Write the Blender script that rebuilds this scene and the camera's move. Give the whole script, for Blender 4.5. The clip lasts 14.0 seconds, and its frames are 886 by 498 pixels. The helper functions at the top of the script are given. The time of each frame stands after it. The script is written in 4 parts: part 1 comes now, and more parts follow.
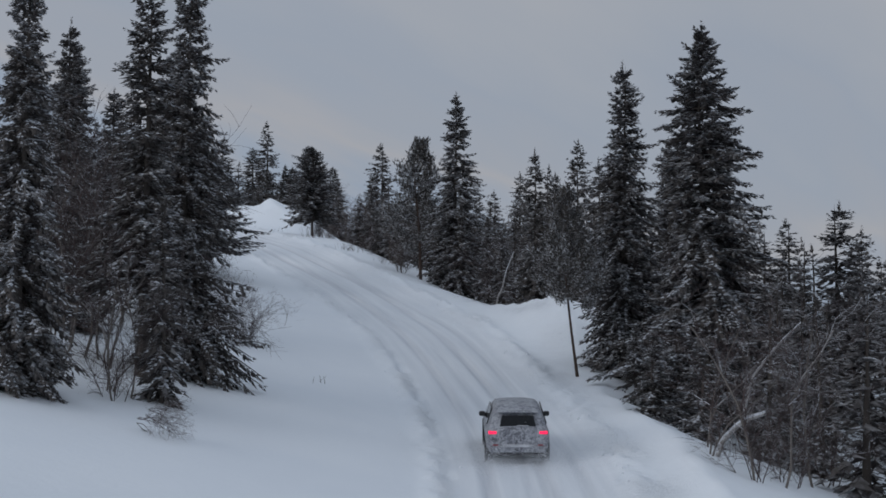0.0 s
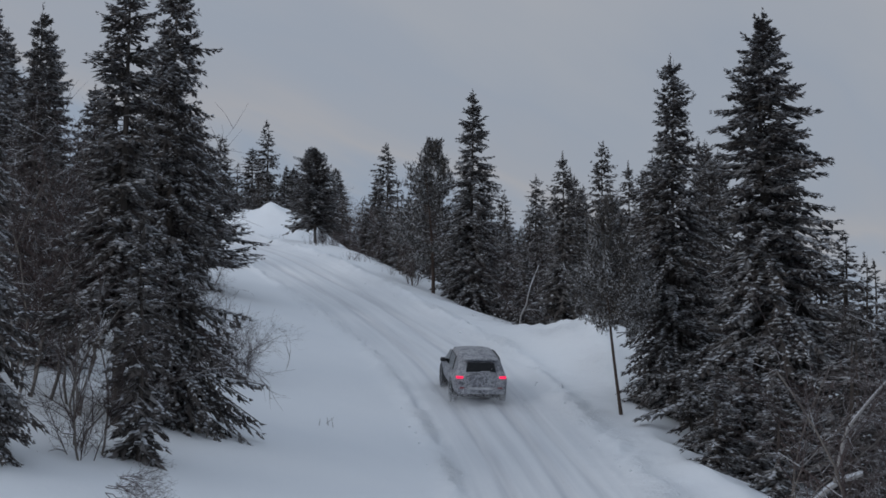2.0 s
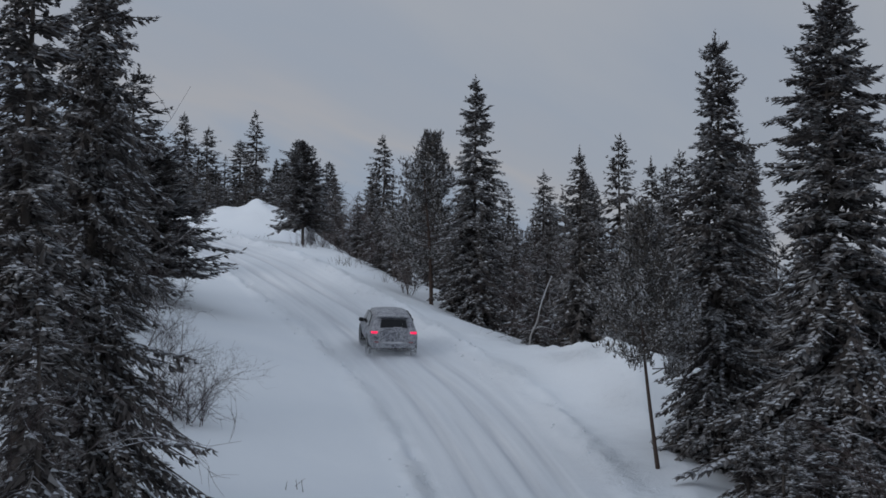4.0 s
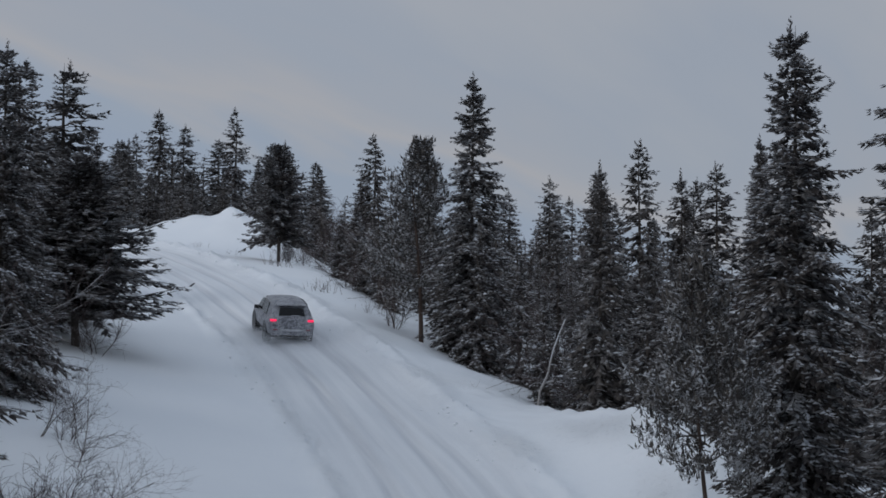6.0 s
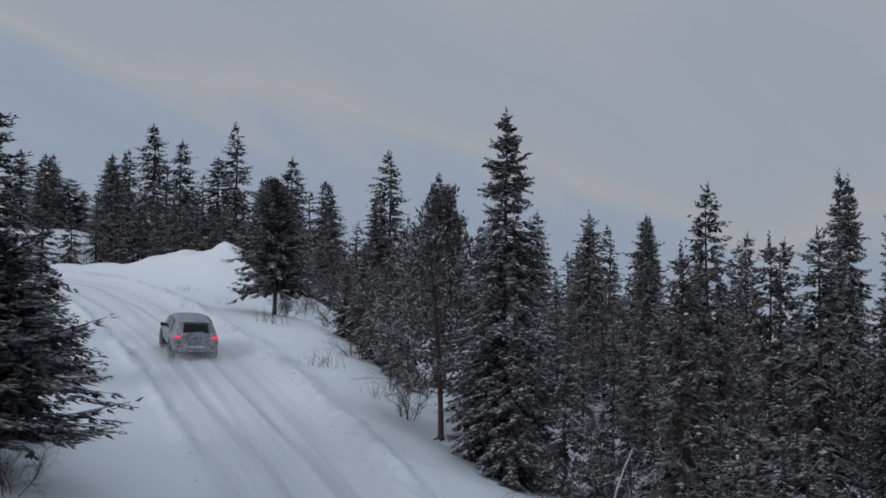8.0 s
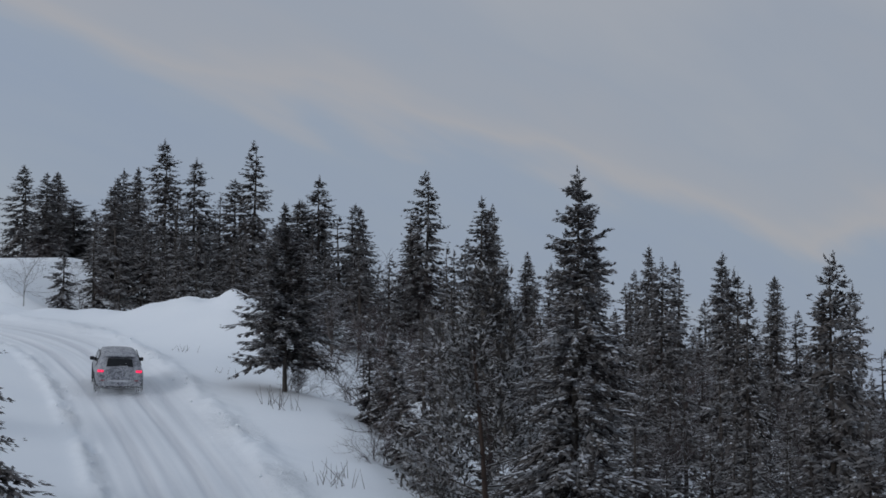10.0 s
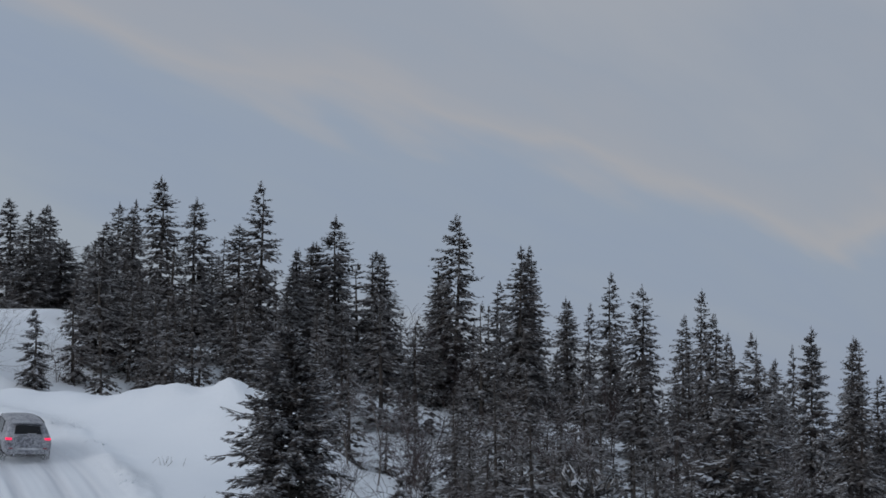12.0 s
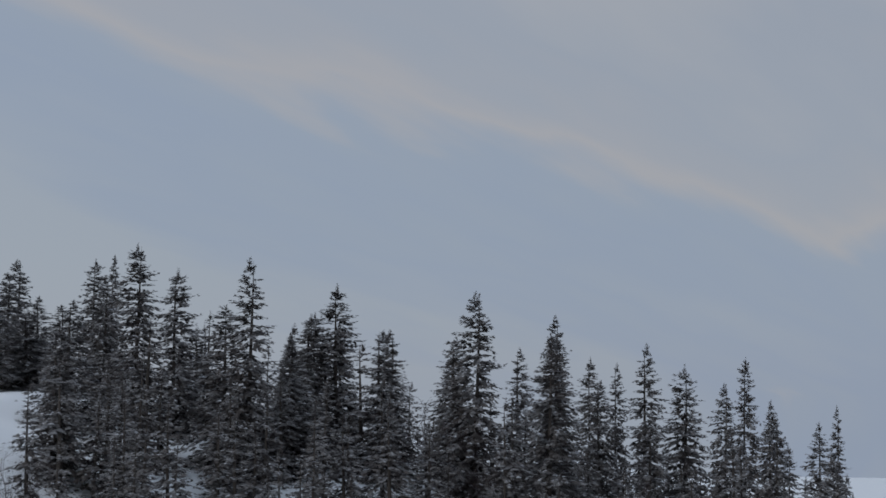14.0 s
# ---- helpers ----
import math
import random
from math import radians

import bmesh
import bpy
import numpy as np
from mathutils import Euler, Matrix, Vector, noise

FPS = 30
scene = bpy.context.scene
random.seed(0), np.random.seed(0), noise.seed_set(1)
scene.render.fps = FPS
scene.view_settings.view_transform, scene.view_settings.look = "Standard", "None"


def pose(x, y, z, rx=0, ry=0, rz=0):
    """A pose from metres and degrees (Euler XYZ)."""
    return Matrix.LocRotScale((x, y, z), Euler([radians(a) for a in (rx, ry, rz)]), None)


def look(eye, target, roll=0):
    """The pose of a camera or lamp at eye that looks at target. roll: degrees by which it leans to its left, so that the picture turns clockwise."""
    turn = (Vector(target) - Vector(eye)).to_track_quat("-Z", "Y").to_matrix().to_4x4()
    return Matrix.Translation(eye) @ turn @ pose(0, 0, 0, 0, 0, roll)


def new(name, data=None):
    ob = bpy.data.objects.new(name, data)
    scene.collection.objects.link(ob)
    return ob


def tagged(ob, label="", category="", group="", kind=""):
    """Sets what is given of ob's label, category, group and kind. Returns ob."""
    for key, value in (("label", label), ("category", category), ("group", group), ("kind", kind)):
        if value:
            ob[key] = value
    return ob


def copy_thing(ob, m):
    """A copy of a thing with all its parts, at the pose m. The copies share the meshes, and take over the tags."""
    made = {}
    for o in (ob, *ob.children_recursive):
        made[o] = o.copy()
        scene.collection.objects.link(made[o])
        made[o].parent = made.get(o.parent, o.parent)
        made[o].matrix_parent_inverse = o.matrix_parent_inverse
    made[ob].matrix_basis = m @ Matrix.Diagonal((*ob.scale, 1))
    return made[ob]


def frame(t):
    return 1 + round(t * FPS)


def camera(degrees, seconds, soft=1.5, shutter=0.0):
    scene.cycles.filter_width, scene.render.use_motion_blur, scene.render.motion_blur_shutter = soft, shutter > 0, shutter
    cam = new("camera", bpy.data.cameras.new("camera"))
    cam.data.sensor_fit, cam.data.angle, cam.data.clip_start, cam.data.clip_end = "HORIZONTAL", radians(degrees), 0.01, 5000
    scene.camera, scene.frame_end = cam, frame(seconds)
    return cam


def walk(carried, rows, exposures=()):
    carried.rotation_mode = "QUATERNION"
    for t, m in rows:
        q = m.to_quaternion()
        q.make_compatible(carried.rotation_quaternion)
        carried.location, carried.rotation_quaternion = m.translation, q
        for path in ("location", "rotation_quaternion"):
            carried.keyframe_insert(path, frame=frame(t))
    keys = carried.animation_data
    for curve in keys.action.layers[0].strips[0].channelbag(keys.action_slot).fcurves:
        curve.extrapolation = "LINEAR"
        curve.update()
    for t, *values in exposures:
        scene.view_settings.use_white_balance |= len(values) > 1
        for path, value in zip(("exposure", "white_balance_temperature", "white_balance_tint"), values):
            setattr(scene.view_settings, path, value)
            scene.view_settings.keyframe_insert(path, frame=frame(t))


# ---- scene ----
cam = camera(28.8, 14.0, soft=1.65)
METRES, EYE, TILT, LEAN, TURN = 70.0, 10.0, 6.0, 0.0, 0.0
ROWS = [
    (0.0, 0.0, 0.0, 0.0, 0.0, 0.0, -0.0),
    (0.5, -0.0024, 0.0295, 0.0014, -0.022, 0.067, -0.02),
    (1.0, -0.0055, 0.0603, 0.0044, -0.022, 0.096, -0.03),
    (1.5, -0.0088, 0.0879, 0.0072, -0.007, 0.044, -0.05),
    (2.0, -0.0116, 0.1196, 0.0101, 0.015, -0.059, -0.1),
    (2.5, -0.0127, 0.1519, 0.0125, 0.052, -0.096, -0.15),
    (3.0, -0.0124, 0.1899, 0.0152, 0.052, -0.171, -0.17),
    (5.5, -0.007, 0.4018, 0.0333, 0.015, -0.578, -0.17),
    (6.0, -0.0063, 0.4519, 0.0411, 0.007, -0.638, -0.19),
    (6.5, -0.0063, 0.4998, 0.0502, -0.007, -0.697, -0.23),
    (7.0, -0.007, 0.5531, 0.0607, 0.171, -0.756, -0.19),
    (7.5, -0.0081, 0.6029, 0.0702, 0.43, -0.83, -0.23),
    (8.0, -0.009, 0.658, 0.0801, 0.675, -0.868, -0.24),
    (10.5, -0.0183, 0.9302, 0.1283, 2.313, -1.127, -0.25),
    (11.0, -0.0237, 0.9866, 0.1394, 2.491, -1.127, -0.3),
    (11.5, -0.0293, 1.0383, 0.1507, 2.595, -1.142, -0.4),
    (12.0, -0.0357, 1.0934, 0.1649, 2.654, -1.149, -0.48),
    (12.5, -0.0416, 1.1437, 0.179, 2.677, -1.127, -0.55),
    (13.0, -0.0481, 1.1972, 0.1958, 2.669, -1.164, -0.59),
    (13.5, -0.0535, 1.246, 0.2127, 2.692, -1.246, -0.58),
    (14.0, -0.0584, 1.2999, 0.2306, 2.706, -1.305, -0.58),
]
walk(cam, [(t, pose(0, 0, EYE, TILT, LEAN, TURN) @ pose(METRES * x, METRES * y, METRES * z, 90 + pitch, roll, yaw)) for t, x, y, z, yaw, pitch, roll in ROWS],
     exposures=[(0.0, 0.0), (14.0, 0.0)])

# ---- world and light: a dull winter evening under thin high cloud ----
world = bpy.data.worlds.new("overcast_sky")
scene.world = world
world.use_nodes = True


def build_sky(w):
    nt = w.node_tree
    nt.nodes.clear()
    N, L = nt.nodes.new, nt.links.new
    out, bg = N("ShaderNodeOutputWorld"), N("ShaderNodeBackground")
    sky = N("ShaderNodeTexSky")
    sky.sky_type, sky.sun_disc = "NISHITA", False
    sky.sun_elevation, sky.sun_rotation = radians(14), radians(-60)
    dim = N("ShaderNodeVectorMath")
    dim.operation = "SCALE"
    dim.inputs["Scale"].default_value = 0.09
    L(sky.outputs["Color"], dim.inputs[0])
    co = N("ShaderNodeTexCoord")
    # cloud sheets: directions flattened onto a high plane
    sep = N("ShaderNodeSeparateXYZ")
    L(co.outputs["Generated"], sep.inputs[0])
    up = N("ShaderNodeMath")
    up.operation = "MAXIMUM"
    L(sep.outputs["Z"], up.inputs[0])
    up.inputs[1].default_value = 0.0
    lift = N("ShaderNodeMath")
    lift.operation = "ADD"
    L(up.outputs[0], lift.inputs[0])
    lift.inputs[1].default_value = 0.22
    div = N("ShaderNodeVectorMath")
    div.operation = "DIVIDE"
    com = N("ShaderNodeCombineXYZ")
    for i in range(3):
        L(lift.outputs[0], com.inputs[i])
    L(co.outputs["Generated"], div.inputs[0])
    L(com.outputs[0], div.inputs[1])
    mp = N("ShaderNodeMapping")
    mp.inputs["Scale"].default_value = (0.75, 2.6, 1.0)
    mp.inputs["Location"].default_value = (0.35, 0.15, 0)
    turn = N("ShaderNodeMapping")
    turn.inputs["Rotation"].default_value = (0, 0, radians(-58))
    L(div.outputs[0], turn.inputs["Vector"])
    L(turn.outputs[0], mp.inputs["Vector"])
    n1 = N("ShaderNodeTexNoise")
    n1.inputs["Scale"].default_value, n1.inputs["Detail"].default_value = 0.95, 3.0
    n1.inputs["Roughness"].default_value, n1.inputs["Distortion"].default_value = 0.45, 0.35
    L(mp.outputs[0], n1.inputs["Vector"])
    n2 = N("ShaderNodeTexNoise")
    n2.inputs["Scale"].default_value, n2.inputs["Detail"].default_value = 3.4, 4.0
    n2.inputs["Roughness"].default_value = 0.5
    L(mp.outputs[0], n2.inputs["Vector"])
    add = N("ShaderNodeMath")
    add.operation = "MULTIPLY_ADD"
    L(n2.outputs["Fac"], add.inputs[0])
    add.inputs[1].default_value = 0.27
    L(n1.outputs["Fac"], add.inputs[2])
    # bands of cloud that sink to the right, frayed by the noise
    tilt = N("ShaderNodeMath")
    tilt.operation = "MULTIPLY_ADD"
    L(sep.outputs["X"], tilt.inputs[0])
    tilt.inputs[1].default_value = 0.33
    L(sep.outputs["Z"], tilt.inputs[2])
    fray = N("ShaderNodeMath")
    fray.operation = "MULTIPLY_ADD"
    L(add.outputs[0], fray.inputs[0])
    fray.inputs[1].default_value = 0.30
    L(tilt.outputs[0], fray.inputs[2])
    level = N("ShaderNodeMath")
    level.operation = "SUBTRACT"
    L(fray.outputs[0], level.inputs[0])
    level.inputs[1].default_value = 0.190
    ramp = N("ShaderNodeValToRGB")
    bands = [(0.0, (0.305, 0.352, 0.425)), (0.075, (0.272, 0.328, 0.428)), (0.115, (0.283, 0.336, 0.424)), (0.15, (0.362, 0.370, 0.404)), (0.185, (0.325, 0.352, 0.408)),
             (0.225, (0.308, 0.346, 0.414)), (0.33, (0.378, 0.393, 0.426)), (0.6, (0.310, 0.352, 0.420))]
    e = ramp.color_ramp.elements
    e[0].position, e[0].color = bands[0][0], (*bands[0][1], 1)
    e[1].position, e[1].color = bands[-1][0], (*bands[-1][1], 1)
    for p, c in bands[1:-1]:
        e.new(p).color = (*c, 1)
    L(level.outputs[0], ramp.inputs[0])
    # brighter towards the zenith, as cloud is
    z = N("ShaderNodeMapRange")
    z.inputs["From Min"].default_value, z.inputs["From Max"].default_value = 0.25, 1.0
    z.inputs["To Min"].default_value, z.inputs["To Max"].default_value = 1.0, 1.45
    L(sep.outputs["Z"], z.inputs["Value"])
    sc = N("ShaderNodeVectorMath")
    sc.operation = "SCALE"
    L(ramp.outputs["Color"], sc.inputs[0])
    L(z.outputs[0], sc.inputs["Scale"])
    mix = N("ShaderNodeMix")
    mix.data_type = "RGBA"
    mix.inputs["Factor"].default_value = 0.94
    L(dim.outputs[0], mix.inputs["A"])
    L(sc.outputs[0], mix.inputs["B"])
    L(mix.outputs["Result"], bg.inputs["Color"])
    bg.inputs["Strength"].default_value = 1.0
    L(bg.outputs[0], out.inputs[0])


build_sky(world)
sun = new("sun", bpy.data.lights.new("sun", "SUN"))
sun.data.energy, sun.data.angle, sun.data.color = 0.66, radians(35), (1.0, 0.98, 0.975)
sun.matrix_world = look((-60, 40, 45), (0, 80, 15))


# ---- materials ----
def material(name, rough=0.7, metal=0.0):
    m = bpy.data.materials.new(name)
    m.use_nodes = True
    b = m.node_tree.nodes["Principled BSDF"]
    b.inputs["Roughness"].default_value, b.inputs["Metallic"].default_value = rough, metal
    return m, m.node_tree, b


def noise_node(nt, scale, detail=4.0, rough=0.55, coord="Object", squash=(1, 1, 1)):
    co, mp, n = nt.nodes.new("ShaderNodeTexCoord"), nt.nodes.new("ShaderNodeMapping"), nt.nodes.new("ShaderNodeTexNoise")
    mp.inputs["Scale"].default_value = squash
    n.inputs["Scale"].default_value, n.inputs["Detail"].default_value, n.inputs["Roughness"].default_value = scale, detail, rough
    nt.links.new(co.outputs[coord], mp.inputs["Vector"])
    nt.links.new(mp.outputs[0], n.inputs["Vector"])
    return n.outputs["Fac"]


def ramp_node(nt, fac, stops):
    r = nt.nodes.new("ShaderNodeValToRGB")
    e = r.color_ramp.elements
    e[0].position, e[0].color = stops[0][0], (*stops[0][1], 1)
    e[1].position, e[1].color = stops[-1][0], (*stops[-1][1], 1)
    for p, c in stops[1:-1]:
        e.new(p).color = (*c, 1)
    nt.links.new(fac, r.inputs[0])
    return r.outputs["Color"]


def mix_node(nt, fac, a, b, blend="MIX"):
    m = nt.nodes.new("ShaderNodeMix")
    m.data_type, m.blend_type = "RGBA", blend
    for s, v in ((m.inputs["Factor"], fac), (m.inputs["A"], a), (m.inputs["B"], b)):
        if isinstance(v, (int, float)):
            s.default_value = v
        elif isinstance(v, tuple):
            s.default_value = (*v, 1)
        else:
            nt.links.new(v, s)
    return m.outputs["Result"]


def math_node(nt, op, a, b):
    m = nt.nodes.new("ShaderNodeMath")
    m.operation = op
    for s, v in ((m.inputs[0], a), (m.inputs[1], b)):
        if isinstance(v, (int, float)):
            s.default_value = v
        else:
            nt.links.new(v, s)
    return m.outputs[0]


def bump_node(nt, b, height, dist, strength=1.0):
    n = nt.nodes.new("ShaderNodeBump")
    n.inputs["Distance"].default_value, n.inputs["Strength"].default_value = dist, strength
    nt.links.new(height, n.inputs["Height"])
    nt.links.new(n.outputs[0], b.inputs["Normal"])


def snow_ground():
    m, nt, b = material("snow_ground", 0.75)
    big = noise_node(nt, 0.12, 3)
    fine = noise_node(nt, 3.2, 5)
    grain = noise_node(nt, 26, 3)
    col = ramp_node(nt, big, [(0.3, (0.815, 0.86, 0.91)), (0.7, (0.88, 0.915, 0.95))])
    # packed, driven snow is a little greyer and dirtier: the weight comes with the mesh
    at = nt.nodes.new("ShaderNodeAttribute")
    at.attribute_name = "packed"
    lane = nt.nodes.new("ShaderNodeAttribute")
    lane.attribute_name = "across"
    co, sp, cm, streak_n = (nt.nodes.new("ShaderNode" + k) for k in ("TexCoord", "SeparateXYZ", "CombineXYZ", "TexNoise"))
    nt.links.new(co.outputs["Object"], sp.inputs[0])
    nt.links.new(math_node(nt, "MULTIPLY", lane.outputs["Fac"], 3.0), cm.inputs[0])
    nt.links.new(math_node(nt, "MULTIPLY", sp.outputs["Y"], 0.09), cm.inputs[1])
    nt.links.new(cm.outputs[0], streak_n.inputs["Vector"])
    streak_n.inputs["Scale"].default_value, streak_n.inputs["Detail"].default_value = 1.0, 4.0
    streak = streak_n.outputs["Fac"]
    dirt = ramp_node(nt, streak, [(0.35, (0.60, 0.63, 0.675)), (0.65, (0.77, 0.795, 0.825))])
    col = mix_node(nt, at.outputs["Fac"], col, dirt)
    speck = math_node(nt, "MULTIPLY", at.outputs["Fac"], math_node(nt, "GREATER_THAN", noise_node(nt, 9, 4), 0.68))
    col = mix_node(nt, math_node(nt, "MULTIPLY", speck, 0.35), col, (0.52, 0.49, 0.46))
    # broken lumps on the ploughed banks, with shade painted into their low spots
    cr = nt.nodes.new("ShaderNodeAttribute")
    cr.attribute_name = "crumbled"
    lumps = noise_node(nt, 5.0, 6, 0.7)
    pit_shade = math_node(nt, "MULTIPLY", cr.outputs["Fac"], ramp_node(nt, lumps, [(0.37, (0.35, 0.35, 0.35)), (0.43, (0, 0, 0))]))
    col = mix_node(nt, pit_shade, col, (0.55, 0.58, 0.625))
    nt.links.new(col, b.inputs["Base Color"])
    h = math_node(nt, "ADD", math_node(nt, "MULTIPLY", fine, 0.45), math_node(nt, "MULTIPLY", grain, 0.16))
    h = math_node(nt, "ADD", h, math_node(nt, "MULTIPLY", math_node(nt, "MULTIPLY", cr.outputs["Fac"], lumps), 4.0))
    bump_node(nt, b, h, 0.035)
    return m


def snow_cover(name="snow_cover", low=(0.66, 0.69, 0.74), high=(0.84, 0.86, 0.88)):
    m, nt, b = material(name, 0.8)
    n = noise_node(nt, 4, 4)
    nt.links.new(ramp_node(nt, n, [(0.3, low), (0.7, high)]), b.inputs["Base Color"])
    bump_node(nt, b, noise_node(nt, 18, 3), 0.02)
    return m


def frosted(name, dark, light, snow, low, high, rough=0.75):
    """Needles, bark or twigs with rime and snow caught on what faces up."""
    m, nt, b = material(name, rough)
    geo = nt.nodes.new("ShaderNodeNewGeometry")
    info = nt.nodes.new("ShaderNodeObjectInfo")
    v = math_node(nt, "ADD", math_node(nt, "MULTIPLY", geo.outputs["Random Per Island"], 0.75), math_node(nt, "MULTIPLY", info.outputs["Random"], 0.25))
    col = ramp_node(nt, v, [(0.0, dark), (1.0, light)])
    sx = nt.nodes.new("ShaderNodeSeparateXYZ")
    nt.links.new(geo.outputs["Normal"], sx.inputs[0])
    patch = noise_node(nt, 0.9, 4)
    k = math_node(nt, "ADD", sx.outputs["Z"], math_node(nt, "MULTIPLY", math_node(nt, "SUBTRACT", patch, 0.5), 2.2))
    k = math_node(nt, "ADD", k, math_node(nt, "MULTIPLY", math_node(nt, "SUBTRACT", geo.outputs["Random Per Island"], 0.5), 0.5))
    mr = nt.nodes.new("ShaderNodeMapRange")
    mr.inputs["From Min"].default_value, mr.inputs["From Max"].default_value = low, high
    mr.inputs["To Max"].default_value = snow
    nt.links.new(k, mr.inputs["Value"])
    col = mix_node(nt, mr.outputs[0], col, (0.76, 0.79, 0.83))
    nt.links.new(col, b.inputs["Base Color"])
    return m


SNOW = snow_ground()
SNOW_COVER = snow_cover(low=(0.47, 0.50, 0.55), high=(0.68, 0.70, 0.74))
NEEDLES = frosted("spruce_needles", (0.056, 0.050, 0.050), (0.108, 0.094, 0.085), 0.34, 0.65, 1.25)
PINE_NEEDLES = frosted("pine_needles", (0.050, 0.046, 0.044), (0.110, 0.096, 0.084), 0.62, 0.35, 0.95)
BARK = frosted("spruce_bark", (0.045, 0.038, 0.034), (0.085, 0.072, 0.062), 0.6, 0.6, 1.1, 0.9)
PINE_BARK = frosted("pine_bark", (0.046, 0.035, 0.030), (0.090, 0.060, 0.048), 0.5, 0.8, 1.3, 0.9)
TWIGS = frosted("bare_twigs", (0.038, 0.027, 0.027), (0.090, 0.064, 0.060), 0.6, 0.5, 1.15, 0.9)
WHITE_BARK = frosted("white_birch_bark", (0.20, 0.19, 0.185), (0.42, 0.41, 0.40), 0.8, 0.4, 1.0, 0.85)
BIRCH_BARK = frosted("birch_bark", (0.075, 0.064, 0.058), (0.19, 0.17, 0.155), 0.8, 0.5, 1.1, 0.85)


# ---- the ground: a hillside with a ploughed road that climbs and bends to the left ----
TAB = np.arange(-120.0, 440.0, 0.5)


def smooth_table(knots, width):
    a = np.interp(TAB, [k[0] for k in knots], [k[1] for k in knots])
    n = int(width * 2)
    w = np.hanning(2 * n + 3)[1:-1]
    w /= w.sum()
    return np.convolve(np.pad(a, n, mode="edge"), w, mode="valid") if n else a


ROAD_X = smooth_table([(-110, -3), (0, 1.0), (26, 2.4), (50.9, 2.26), (59.6, 1.62), (68, 0.51), (76.2, -0.87), (95.8, -5.26), (103.3, -7.65), (114.1, -11.3),
                       (131.4, -17.4), (141.3, -21.4), (147, -24.8), (152, -28.8), (156, -33.4), (160, -39), (164, -46), (440, -46)], 6)
ROAD_Z = smooth_table([(-110, -18), (0, 0.4), (26, 5.0), (40, 7.3), (50.9, 9.0), (59.6, 10.48), (68, 12.38), (76.2, 14.25), (95.8, 17.92), (107, 20.5),
                       (114.1, 22.12), (131.4, 25.15), (141.3, 26.65), (152, 28.2), (163, 29.5), (190, 33.2), (230, 37), (440, 37)], 6)
# the far lip of the snow to the right of the road: how far off, and how high over the road
LIP = smooth_table([(-110, 5), (26, 5), (54, 4.9), (64, 4.6), (71, 5.4), (78, 7.0), (85, 6.3), (95, 5.5), (108, 5.5), (116, 6.3), (126, 7.8), (136, 8.6), (143, 9.0), (148.5, 9.2), (153, 8.0), (160, 5.8), (440, 5.5)], 5)
LIP_Z = smooth_table([(-110, 0.5), (40, 0.7), (54, 0.6), (62, 0.15), (71, 0.0), (75, 0.6), (79, 1.75), (83, 0.6), (88, -0.15), (95, -0.35), (106, -0.65), (116, -0.5), (126, -0.35), (135, -0.75), (142.5, -0.7),
                      (145.5, 1.2), (148.5, 2.2), (152, 1.9), (155, 1.2), (157.5, 0.25), (161, 0.75), (440, 0.6)], 3)
SLANT = np.cos(np.arctan(np.gradient(ROAD_X, TAB)))


def table(t, y):
    return np.interp(y, TAB, t)


def waves(x, y, k, seed):
    """Cheap smooth unevenness from a few crossed waves."""
    r = np.random.RandomState(seed)
    z = 0
    for i in range(7):
        a, f, p = r.uniform(0, 6.28), k * r.uniform(0.6, 1.9), r.uniform(0, 6.28)
        z = z + np.sin((x * np.cos(a) + y * np.sin(a)) * f + p + 0.9 * np.sin((x * np.sin(a) - y * np.cos(a)) * f * 0.6 + p))
    return z / 7


def step(a, b, v):
    v = np.clip((v - a) / (b - a), 0, 1)
    return v * v * (3 - 2 * v)


